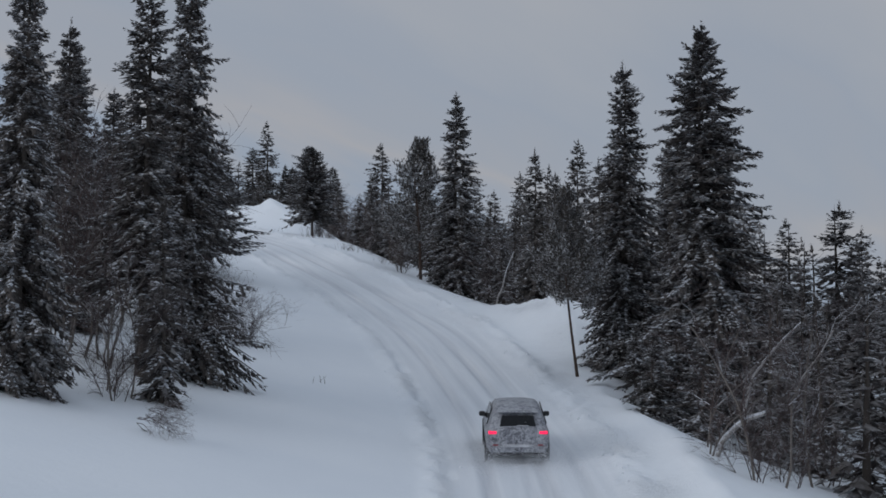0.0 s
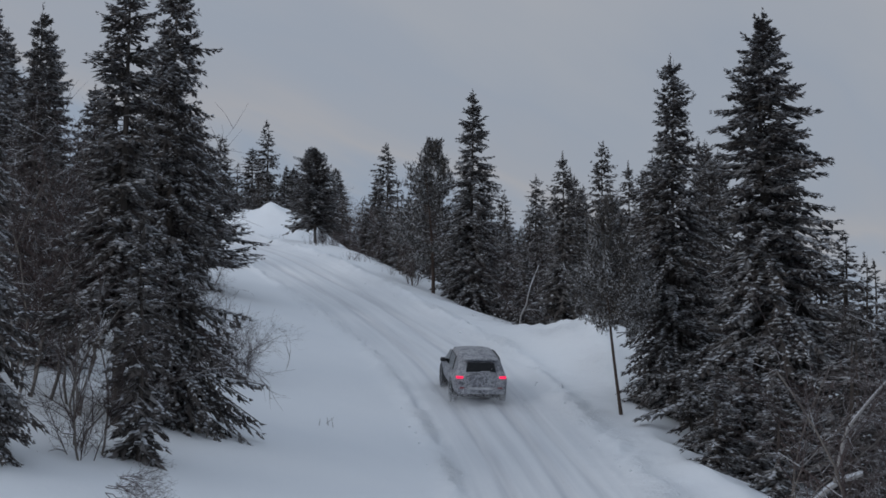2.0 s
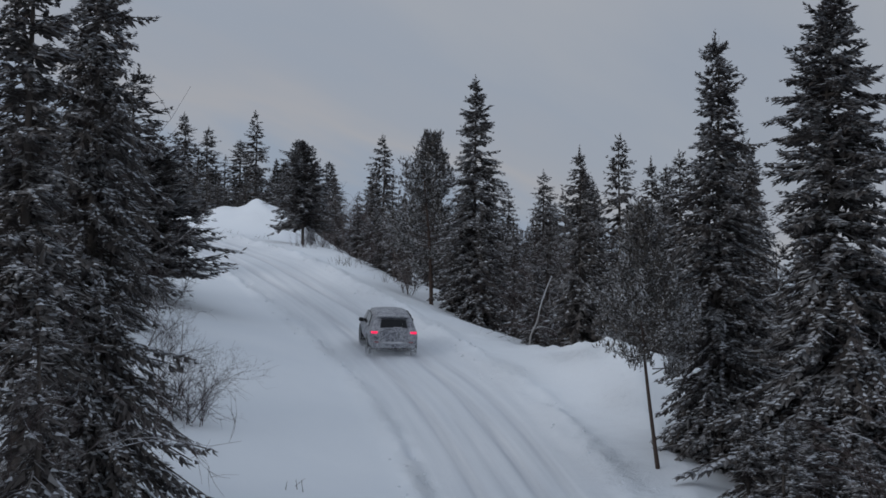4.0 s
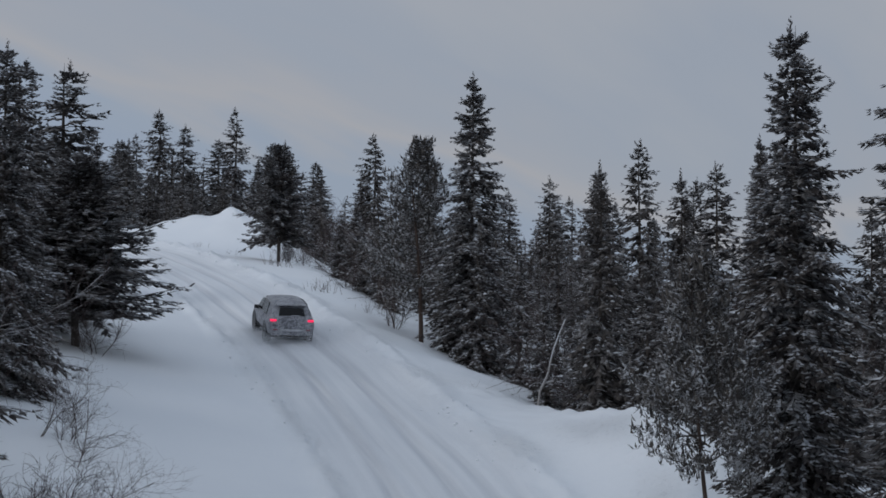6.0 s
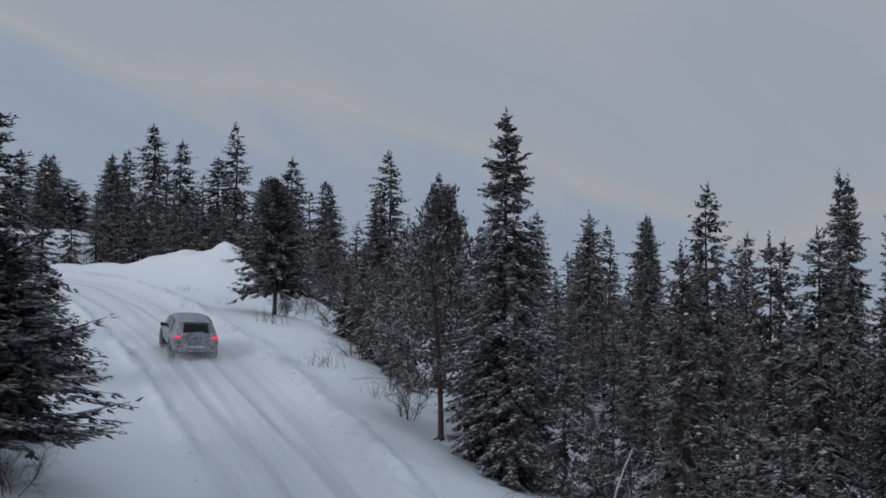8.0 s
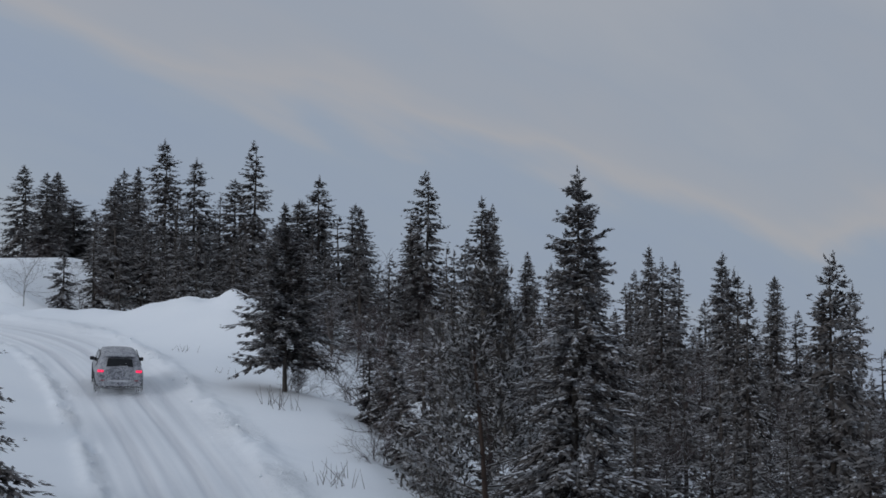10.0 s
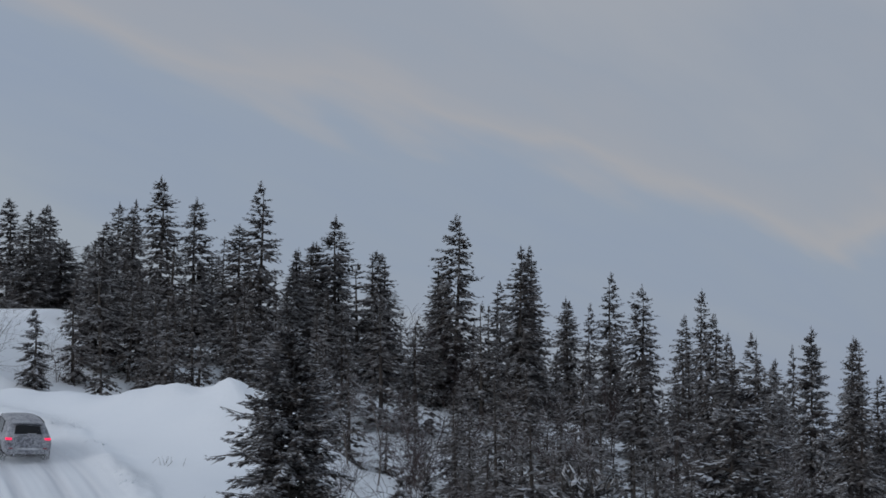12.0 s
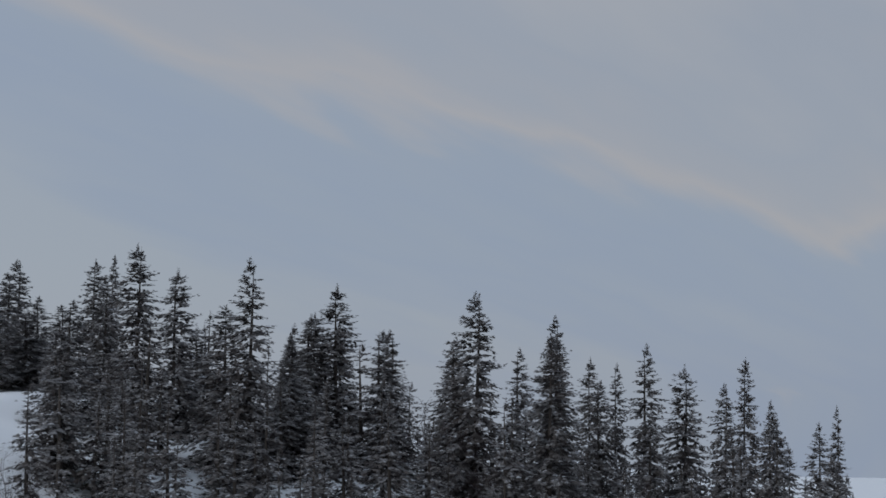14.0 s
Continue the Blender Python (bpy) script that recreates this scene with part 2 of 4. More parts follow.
def ground(x, y):
    x, y = np.asarray(x, float), np.asarray(y, float)
    d = (x - table(ROAD_X, y)) * table(SLANT, y)
    z = table(ROAD_Z, y)
    lump, small = waves(x, y, 1.7, 3), waves(x, y, 5.0, 4)
    lip, lip_z = table(LIP, y) + 0.5 * waves(x * 0, y, 0.9, 8), table(LIP_Z, y)
    # left of the road the snow rises gently
    left = np.clip(-d - 2.5, 0, None)
    zl = 0.24 * np.minimum(left, 16) + 0.12 * np.clip(left - 16, 0, 60) + 0.28 * waves(x, y, 0.35, 5) * step(1, 8, left)
    # right of it a shelf, a lip and the drop into the wood
    s = np.clip((d - 2.6) / np.maximum(lip - 2.6, 0.5), 0, 1)
    over = np.clip(d - lip, 0, None)
    zr = lip_z * s ** (2.2 - 0.75 * step(140, 146, y)) - 0.38 * np.minimum(over, 5) - 0.20 * np.clip(over - 5, 0, 70) - 0.05 * np.clip(over - 75, 0, 400)
    zr = zr + step(0, 4, over) * 0.35 * waves(x, y, 0.5, 6)
    zr = zr + 0.16 * np.maximum(0, lip_z) * np.exp(-((d - lip) / 1.4) ** 2) * waves(x, y, 2.0, 9)
    zr = zr + 0.42 * step(143, 150, y) * np.exp(-((d - lip) / 1.8) ** 2) * waves(x, y, 0.95, 12)
    out = z + np.where(d < 0, zl, zr)
    # banks thrown up by the plough, crumbled
    out = out + (0.14 + 0.14 * lump + 0.12 * small) * np.exp(-((d + 2.5) / 0.36) ** 2)
    out = out + (0.24 + 0.17 * lump + 0.12 * small) * np.exp(-((d - 3.0) / 0.62) ** 2)
    # crumbs and broken edges of the ploughed snow
    crumb = waves(x, y, 7.5, 21) * (0.6 + 0.8 * waves(x, y, 0.6, 22))
    out = out + 0.15 * crumb * np.exp(-((d + 2.35) / 0.28) ** 2) + 0.14 * crumb * np.exp(-((d - 3.2) / 0.95) ** 2)
    out = out + 0.16 * waves(x, y, 5.0, 31) * np.exp(-((d - lip + 0.5) / 1.0) ** 2) * step(66, 74, y) * step(98, 88, y)
    out = out - 0.42 * np.clip(waves(x, y, 2.6, 23), 0, 1) * np.exp(-((d + 2.1) / 0.18) ** 2)
    # wheel tracks
    on = step(2.5, 2.0, np.abs(d))
    weave = 0.14 * np.sin(y * 0.083) + 0.08 * np.sin(y * 0.21 + 1)
    for c, wdt, dep, sway in ((-0.80, 0.20, 0.085, 1.0), (0.80, 0.20, 0.085, 1.0), (1.55, 0.16, 0.04, -0.8), (-0.15, 0.14, 0.03, -1.6)):
        q = d - c - weave * sway
        deep = dep * (0.75 + 0.5 * waves(q * 0, y, 0.35, int(40 + 10 * c)))
        out = out - on * deep * np.exp(-(q / wdt) ** 4) + on * dep * 0.16 * np.exp(-((np.abs(q) - 1.7 * wdt) / (0.6 * wdt)) ** 2)
    # behind the bend the open hillside goes on
    hill = 33.2 + 0.11 * np.clip(y - 190, -60, 0) + 0.03 * np.clip(y - 190, 0, 12) - 0.025 * np.clip(y - 202, 0, 40) - 0.20 * np.clip(y - 242, 0, 110) - 0.22 * np.clip(x + 26, -8, 240) + 0.5 * waves(x, y, 0.13, 7) \
        - 0.08 * np.clip(y - 350, 0, 700)
    hill = hill - 1.5 * np.exp(-((y - 166) / 7) ** 2) * step(-34, -28, x)
    back = np.clip(step(1.0, 6.0, d - lip) * step(138, 152, y) + step(166, 180, y), 0, 1)
    out = out * (1 - back) + hill * back
    return out


def spaced(stops):
    """Rising positions: from stop to stop in steps of the given size."""
    v = []
    for (a, st), (b, _) in zip(stops, stops[1:]):
        v += list(np.arange(a, b - st * 0.5, st))
    return np.array(v + [stops[-1][0]])


def build_ground():
    ds = spaced([(-2600, 500), (-600, 120), (-120, 20), (-40, 3), (-16, 0.8), (-6, 0.25), (-3.4, 0.10), (4.2, 0.2), (9, 0.4), (15, 1.2), (40, 4), (100, 20), (240, 120), (600, 500), (2600, 0)])
    ys = spaced([(-700, 200), (-80, 20), (0, 3), (34, 0.6), (46, 0.24), (120, 0.3), (166, 0.8), (200, 3), (260, 12), (400, 60), (700, 300), (3000, 0)])
    D, Y = np.meshgrid(ds, ys)
    X = D / np.where(np.abs(D) < 12, table(SLANT, Y), 1) + table(ROAD_X, Y)
    X = np.sort(X, axis=1)
    Z = ground(X, Y)
    nx, ny = len(ds), len(ys)
    v = np.stack([X, Y, Z], -1).reshape(-1, 3)
    i = np.arange(nx * ny).reshape(ny, nx)
    f = np.stack([i[:-1, :-1], i[:-1, 1:], i[1:, 1:], i[1:, :-1]], -1).reshape(-1, 4)
    me = bpy.data.meshes.new("ground")
    me.from_pydata(v.tolist(), [], f.tolist())
    me.polygons.foreach_set("use_smooth", np.ones(len(f), bool))
    a = me.attributes.new("packed", "FLOAT", "POINT")
    dp = (X - table(ROAD_X, Y)) * table(SLANT, Y)
    weave = 0.14 * np.sin(Y * 0.083) + 0.08 * np.sin(Y * 0.21 + 1)
    ruts = sum(k * np.exp(-((dp - c - weave * sw) / w) ** 4) for c, w, k, sw in ((-0.80, 0.24, 1.0, 1.0), (0.80, 0.24, 1.0, 1.0), (1.55, 0.2, 0.6, -0.8), (-0.15, 0.2, 0.4, -1.6)))
    pk = np.clip(0.45 + 0.55 * ruts, 0, 1) * step(3.0, 2.0, np.abs(dp - 0.2)) * step(172, 160, Y)
    lip = table(LIP, Y)
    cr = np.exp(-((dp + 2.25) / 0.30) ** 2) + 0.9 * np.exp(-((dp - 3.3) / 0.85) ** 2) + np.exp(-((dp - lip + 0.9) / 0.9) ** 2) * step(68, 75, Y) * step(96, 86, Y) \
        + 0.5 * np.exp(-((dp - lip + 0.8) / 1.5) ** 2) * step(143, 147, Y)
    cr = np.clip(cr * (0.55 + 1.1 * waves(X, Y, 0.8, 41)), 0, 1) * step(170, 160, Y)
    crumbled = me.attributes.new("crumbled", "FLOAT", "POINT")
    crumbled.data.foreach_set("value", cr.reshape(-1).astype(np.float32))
    lane = me.attributes.new("across", "FLOAT", "POINT")
    lane.data.foreach_set("value", np.clip(dp, -20, 20).reshape(-1).astype(np.float32))
    a.data.foreach_set("value", pk.reshape(-1).astype(np.float32))
    me.materials.append(SNOW)
    return tagged(new("ground", me), "snow-covered hillside with a rutted ploughed winter road", "ground", kind="structure")


build_ground()


# ---- trees ----
def mesh_of(name, verts, faces, mat, smooth=False):
    me = bpy.data.meshes.new(name)
    me.from_pydata(np.asarray(verts).tolist(), [], faces if isinstance(faces, list) else faces.tolist())
    if smooth:
        me.polygons.foreach_set("use_smooth", np.ones(len(me.polygons), bool))
    me.materials.append(mat)
    return me


def unit(v):
    return v / np.maximum(np.linalg.norm(v, axis=-1, keepdims=True), 1e-9)


def sprays(P, V, r, flat=0.55, peak=0.3):
    """Many small needle sprays at once: little roofs with their ridge from P along V, r to either side, their eaves hanging."""
    P, V = np.asarray(P), np.asarray(V)
    a = unit(V)
    side = np.cross(a, np.array([0, 0, 1.0]))
    side = unit(np.where(np.linalg.norm(side, axis=1, keepdims=True) < 0.05, np.array([1.0, 0, 0]), side))
    up = np.cross(side, a)
    m = P + V * peak
    r = np.asarray(r)[:, None]
    v = np.stack([P, m + side * r - up * r * flat, P + V, m - side * r - up * r * flat], 1).reshape(-1, 3)
    t = np.array([[0, 1, 2], [0, 2, 3]])[None] + np.arange(len(P))[:, None, None] * 4
    return v, t.reshape(-1, 3)


def tubes(P, Q, r0, r1, sides=3):
    """Tapered sticks from P to Q."""
    P, Q = np.asarray(P), np.asarray(Q)
    a = unit(Q - P)
    s = np.cross(a, np.array([0.31, 0.2, 0.93]))
    s = unit(s)
    u = np.cross(s, a)
    v = []
    for base, r in ((P, r0), (Q, r1)):
        r = np.broadcast_to(np.asarray(r, float), (len(P),))[:, None]
        for i in range(sides):
            w = 2 * math.pi * i / sides
            v.append(base + r * (s * math.cos(w) + u * math.sin(w)))
    v = np.stack(v, 1).reshape(-1, 3)
    q = np.array([[i, (i + 1) % sides, sides + (i + 1) % sides, sides + i] for i in range(sides)])
    return v, (q[None] + np.arange(len(P))[:, None, None] * 2 * sides).reshape(-1, 4)


def trunk_mesh(name, h, r, rs, mat, bend=0.15, sides=9):
    n = 14
    ph = rs.uniform(0, 6.28, 2)
    v, f = [], []
    for i in range(n + 1):
        u = i / n
        c = (bend * math.sin(u * 3 + ph[0]) - bend * math.sin(ph[0]), bend * math.sin(u * 2.4 + ph[1]) - bend * math.sin(ph[1]))
        rad = r * ((1 - u) ** 0.85 + 0.02) * (1 + 0.35 * math.exp(-u * 22))
        for j in range(sides):
            w = 2 * math.pi * j / sides
            k = 1 + 0.1 * math.sin(3 * w + u * 9 + ph[0])
            v.append((c[0] + rad * k * math.cos(w), c[1] + rad * k * math.sin(w), u * h - 0.6 * (1 - u)))
    for i in range(n):
        for j in range(sides):
            f.append((i * sides + j, i * sides + (j + 1) % sides, (i + 1) * sides + (j + 1) % sides, (i + 1) * sides + j))
    return mesh_of(name, v, f, mat, True)


def conifer(seed, h, R, count, twigs, start=0.05, pine=False, ragged=0.3, power=0.75, fine=1.0, snow=1.0, inner=1.3, lift=0.0):
    """Needles, limbs and snow of one conifer, h high: drooping limbs all the way up, each a frond of sprays, long and short by turns."""
    rs = np.random.RandomState(seed)
    P, V, r, SP, SV, Sr, BP, BQ, Br = ([] for _ in range(9))
    lobes = [(rs.uniform(0, 6.28), rs.uniform(0.05, 0.95), rs.uniform(-0.5, 0.6) if pine else rs.uniform(-0.35, 0.3)) for _ in range(18 if pine else 9)]
    Zv = np.array([0, 0, 1.0])
    # limbs: whorls of strong boughs with air between them, and short ones that fill the inside
    limbs = []
    if pine:
        for i in range(count):
            w = (i + rs.uniform(0, 1)) / count
            limbs.append((start + (0.985 - start) * w ** 0.85, i * 2.39996 + rs.uniform(-0.5, 0.5), 1 - ragged * rs.uniform(0, 1) ** 1.6 * (1.6 if rs.rand() < 0.3 else 0.7)))
    else:
        whorls = int(count * 0.55 / 6)
        for i in range(whorls):
            uw = start + (0.975 - start) * ((i + rs.uniform(0, 0.5)) / whorls) ** 1.05
            vigour, a0 = rs.uniform(0.74, 1.10), rs.uniform(0, 6.28)
            for j in range(6):
                if rs.rand() < 0.10:
                    continue
                f = rs.uniform(1 - ragged, 1.06) * (1.15 if rs.rand() < 0.06 else 1)
                limbs.append((uw + rs.normal(0, 0.13) / h, a0 + j * 1.047 + rs.uniform(-0.4, 0.4), vigour * f))
        for i in range(count - 6 * whorls):
            limbs.append((start + (0.95 - start) * rs.uniform(0, 1) ** inner, rs.uniform(0, 6.28), rs.uniform(0.40, 0.92)))
    for i, (u, az, share) in enumerate(limbs):
        k = min(1.0, max(0.0, (1 - u) / (1 - start)))
        if pine:
            reach = R * (0.10 + 0.95 * min(1.0, 1.12 * k) ** 0.75) * (0.7 + 0.3 * min(1.0, (1.02 - k) * 5))
        else:
            reach = R * (0.01 + 0.99 * k ** power) * (1 - 0.62 * math.exp(-k / 0.045)) * (0.72 + 1.9 * min(u, 0.15))
        bulge = sum(g * math.exp(-((u - lu) / 0.11) ** 2) * (0.5 + 0.5 * math.cos(az - la)) for la, lu, g in lobes)
        L = max(0.10, reach * (1 + bulge) * share)
        e = (-0.34 + 0.95 * u ** 2.2 if not pine else 0.0 + 0.6 * u) + rs.uniform(-0.27, 0.27) + lift
        droop = (0.36 if not pine else 0.1) * rs.uniform(0.5, 1.3)
        o = np.array([math.cos(az), math.sin(az), 0.0])

        def at(s):
            return o[None] * (L * s * math.cos(e))[:, None] + Zv[None] * (u * h + L * (math.sin(e) * s - droop * s ** 2 + 0.18 * s ** 3.5))[:, None]
        n = max(3, int(twigs * (0.3 + 0.7 * min(1.3, L / R))))
        lo = 0.2 if not pine else 0.42
        s = lo + (1 - lo) * (np.arange(n) + rs.uniform(0, 1, n)) / n
        c = at(s)
        ahead = unit(at(s + 0.05) - c)
        bend = at(np.array([0.0, 0.5, 0.97]))
        if fine < 0.95:
            BP += [bend[0], bend[1]]
            BQ += [bend[1], bend[2]]
            Br += [0.010 + 0.010 * L, 0.006 + 0.005 * L]
        elif i % 2 and fine < 1.2:
            BP.append(bend[0])
            BQ.append(bend[1])
            Br.append(0.012 + 0.008 * L)
        left = unit(np.cross(Zv[None], ahead))
        reps = 3 if not pine else 10
        for q in range(reps):
            sg = (-1, 1, 0)[q % 3]
            if pine:
                d = unit(rs.normal(0, 1, (n, 3)) + ahead * 0.7 + Zv * 0.55)
                ln = rs.uniform(0.16, 0.34, n) * fine
                pr = c + rs.normal(0, 0.10, (n, 3)) * fine
                rad = 0.040 * rs.uniform(0.8, 1.4, n) * fine
            else:
                ang = rs.uniform(0.45, 1.15, n) if sg else rs.uniform(-0.35, 0.35, n)
                ln = np.minimum((0.10 + 0.36 * L * (1.06 - s)) * rs.uniform(0.6, 1.35, n), 0.50 * fine)
                d = ahead * np.cos(ang)[:, None] + left * (np.sin(ang) * (sg or 1))[:, None]
                d[:, 2] += rs.uniform(-0.8, 0.15, n)
                d = unit(d)
                pr = c + rs.uniform(-0.04, 0.04, (n, 3))
                rad = (0.034 + 0.125 * ln) * rs.uniform(0.8, 1.35, n) * fine ** 0.5
            d = d * ln[:, None]
            P.append(pr), V.append(d), r.append(rad)
            pick = rs.rand(n) < snow * (0.20 if sg else 0.42) * (0.35 + 1.3 * rs.rand() * (rs.rand() < 0.75))
            if pick.any():
                m = pick.sum()
                fl = d[pick] * rs.uniform(0.5, 0.9, (m, 1))
                fl[:, 2] *= 0.5
                SP.append(pr[pick] + np.array([0, 0, 0.03]) + 0.2 * d[pick])
                SV.append(fl)
                Sr.append(rad[pick] * rs.uniform(0.8, 1.3, m))
    m = 30
    q = rs.uniform(0, 1, m)
    top = rs.uniform(-1, 1, (m, 3)) * np.array([0.03, 0.03, 0.0]) + np.array([0, 0, h]) - np.array([0, 0, 1.0]) * (0.01 + 0.075 * q * h)[:, None]
    tv = unit(rs.normal(0, 0.5, (m, 3)) * np.array([1, 1, 0.4]) + np.array([0, 0, 0.7])) * (0.09 + 0.16 * q)[:, None]
    P.append(top), V.append(tv), r.append(0.022 + 0.02 * q)
    v, f = sprays(np.concatenate(P), np.concatenate(V), np.concatenate(r))
    bv, bf = tubes(BP, BQ, np.array(Br), np.array(Br) * 0.55) if BP else (None, None)
    sv, sf = sprays(np.concatenate(SP), np.concatenate(SV), np.concatenate(Sr), 0.35, 0.4)
    return (v, f), (bv, bf), (sv, sf)


def conifer_tree(name, seed, h, R, count, twigs, label, pine=False, **kw):
    rs = np.random.RandomState(seed + 500)
    (v, f), (bv, bf), (sv, sf) = conifer(seed, h, R, count, twigs, pine=pine, **kw)
    t = new(name)
    tagged(t, label, "pine tree" if pine else "spruce tree")
    for nm, me in (("trunk", trunk_mesh("trunk", h * 0.985, (0.008 if pine else 0.011) * h + 0.03, rs, PINE_BARK if pine else BARK, 0.22 if pine else 0.08)),
                   ("crown", mesh_of("crown", v, f, PINE_NEEDLES if pine else NEEDLES)),
                   ("limbwork", mesh_of("limbwork", bv, bf, BARK) if bv is not None else None),
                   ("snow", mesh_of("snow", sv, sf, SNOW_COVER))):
        if me is None:
            continue
        ob = new(nm, me)
        ob.parent = t
        if nm != "trunk":
            tagged(ob, kind="stuff")
    return t


def bare_tree(name, seed, h, stems, spread, label, depth=3, bark=None, twig_r=0.006, cat="birch tree"):
    """A leafless birch or bush: stems that fork into ever finer twigs, with snow along some of them."""
    rs = np.random.RandomState(seed)
    sticks, stems_at, snow = [], [], []

    def grow(p, d, ln, r, lv):
        k = 6 if lv == 0 else 4 if lv < 2 else 3 if lv < 3 else 2
        q = p
        if lv == 0:
            stems_at.append([(p, r)])
            line = stems_at[-1]
        for i in range(k):
            d = unit(d + rs.normal(0, 0.2 if lv == 0 else 0.26, 3) + np.array([0, 0, 0.05 if lv < 2 else -0.02]))
            e = q + d * ln / k
            r1 = r * (1 - 0.55 * (i + 1) / k)
            if lv == 0:
                line.append((e, r1))
            else:
                sticks.append((q, e, r * (1 - 0.55 * i / k), r1))
            if 0 < lv < 3 and rs.rand() < 0.25:
                snow.append((q + np.array([0, 0, r * 0.7]), e + np.array([0, 0, r1 * 0.7]), r * 0.55))
            if lv < depth:
                for _ in range(rs.randint(0, 4) if lv == 1 else rs.randint(0, 3) if lv else (0 if i == 0 else rs.randint(1, 5))):
                    s = unit(rs.normal(0, 1, 3) * np.array([1, 1, 0.5]))
                    b = unit(d * 0.75 + s * 0.75 + np.array([0, 0, 0.12]))
                    w = rs.rand()
                    grow(q + (e - q) * w, b, ln * rs.uniform(0.36, 0.6), max(twig_r, r1 * 0.55), lv + 1)
            q = e

    for s in range(stems):
        a = rs.uniform(0, 6.28)
        lean = spread * rs.uniform(0.4, 1.2)
        p = np.array([math.cos(a) * 0.12 * stems ** 0.5, math.sin(a) * 0.12 * stems ** 0.5, -0.3])
        grow(p, unit(np.array([math.cos(a) * lean, math.sin(a) * lean, 1.0])), h * rs.uniform(0.75, 1.0), 0.006 * h + 0.008, 0)
    t = new(name)
    tagged(t, label, cat)
    for line in stems_at:
        v, f, n = [], [], 5
        for i, (c, r) in enumerate(line):
            for j in range(n):
                w = 2 * math.pi * j / n
                v.append((c[0] + r * math.cos(w), c[1] + r * math.sin(w), c[2]))
                if i:
                    f.append(((i - 1) * n + j, (i - 1) * n + (j + 1) % n, i * n + (j + 1) % n, i * n + j))
        new("trunk", mesh_of("trunk", v, f, bark or BIRCH_BARK, True)).parent = t
    v, f = tubes([a[0] for a in sticks], [a[1] for a in sticks], np.array([a[2] for a in sticks]), np.array([a[3] for a in sticks]), 3)
    ob = tagged(new("brushwood", mesh_of("brushwood", v, f, TWIGS)), kind="stuff")
    ob.parent = t
    v, f = tubes([a[0] for a in snow], [a[1] for a in snow], np.array([a[2] for a in snow]), np.array([a[2] for a in snow]) * 0.7, 3)
    ob = tagged(new("snow", mesh_of("snow", v, f, SNOW_COVER)), kind="stuff")
    ob.parent = t
    return t


def put_tree(tree, x, y, h, R, base_h, base_R, turn, sink=0.15, tilt=0.0):
    k, w = h / base_h, R / base_R
    return copy_thing(tree, Matrix.Translation((x, y, float(ground(x, y)) - sink)) @ pose(0, 0, 0, tilt, tilt * 0.6, turn) @ Matrix.Diagonal((w, w, k, 1)))


RIGHT_EDGE = [
    (10.1, 66.1, 15.5, 2.9), (7.3, 69.1, 13.1, 1.75), (0.8, 102.2, 12.3, 1.75), (8.9, 112.2, 11.7, 1.6), (4.7, 87.4, 8.9, 1.2), (17.6, 128.5, 13.7, 1.5), (6.3, 140.1, 9.4, 1.5), (11.5, 159.3, 12.2, 1.7), (19.2, 189.2, 10.8, 1.3), (10.1, 97.3, 11.0, 1.7), (9.1, 100.0, 10.6, 1.3), (15.5, 117.2, 13.0, 1.3), (8.8, 133.8, 9.6, 1.5), (10.4, 104.4, 10.2, 1.7), (14.9, 139.3, 10.2, 1.2), (15.3, 108.5, 12.3, 1.6), (7.4, 119.2, 9.5, 1.3), (16.6, 83.0, 7.6, 1.7), (17.0, 73.5, 9.2, 1.8), (21.6, 88.4, 9.0, 1.5), (12.0, 91.3, 11.8, 1.6), (26.0, 100.6, 7.7, 1.5), (15.5, 95.0, 10.5, 1.5), (18.5, 105.0, 10.0, 1.5), (13.8, 84.0, 8.5, 1.4), (6.9, 104.2, 8.7, 1.4)
]
CREST = [
    (-18.6, 179.6, 12.2, 1.6), (-6.8, 185.3, 12.6, 1.6), (-12.2, 188.8, 8.9, 1.6), (-26.7, 188.7, 10.8, 1.5), (-24.2, 188.3, 9.9, 1.4), (-15.7, 195.9, 11.0, 1.6), (4.2, 205.3, 12.3, 1.5), (-2.0, 202.9, 12.4, 1.8), (5.8, 195.5, 11.2, 1.5), (-43.4, 209.9, 9.9, 1.7), (-2.6, 181.0, 11.8, 1.7), (-17.4, 198.6, 9.0, 1.5), (-29.3, 184.5, 7.1, 1.8), (-29.5, 192.5, 8.3, 1.3), (-20.3, 182.2, 9.1, 1.6), (-17.1, 185.2, 8.0, 1.6), (-17.3, 195.9, 8.8, 1.5), (-35.7, 197.8, 5.3, 1.6), (-37.3, 194.9, 7.2, 1.6), (9.4, 165.2, 11.9, 1.5), (9.2, 181.3, 10.7, 1.2), (0.9, 199.7, 8.9, 1.3), (20.6, 187.5, 8.7, 1.3), (18.2, 163.0, 12.5, 1.6)
]
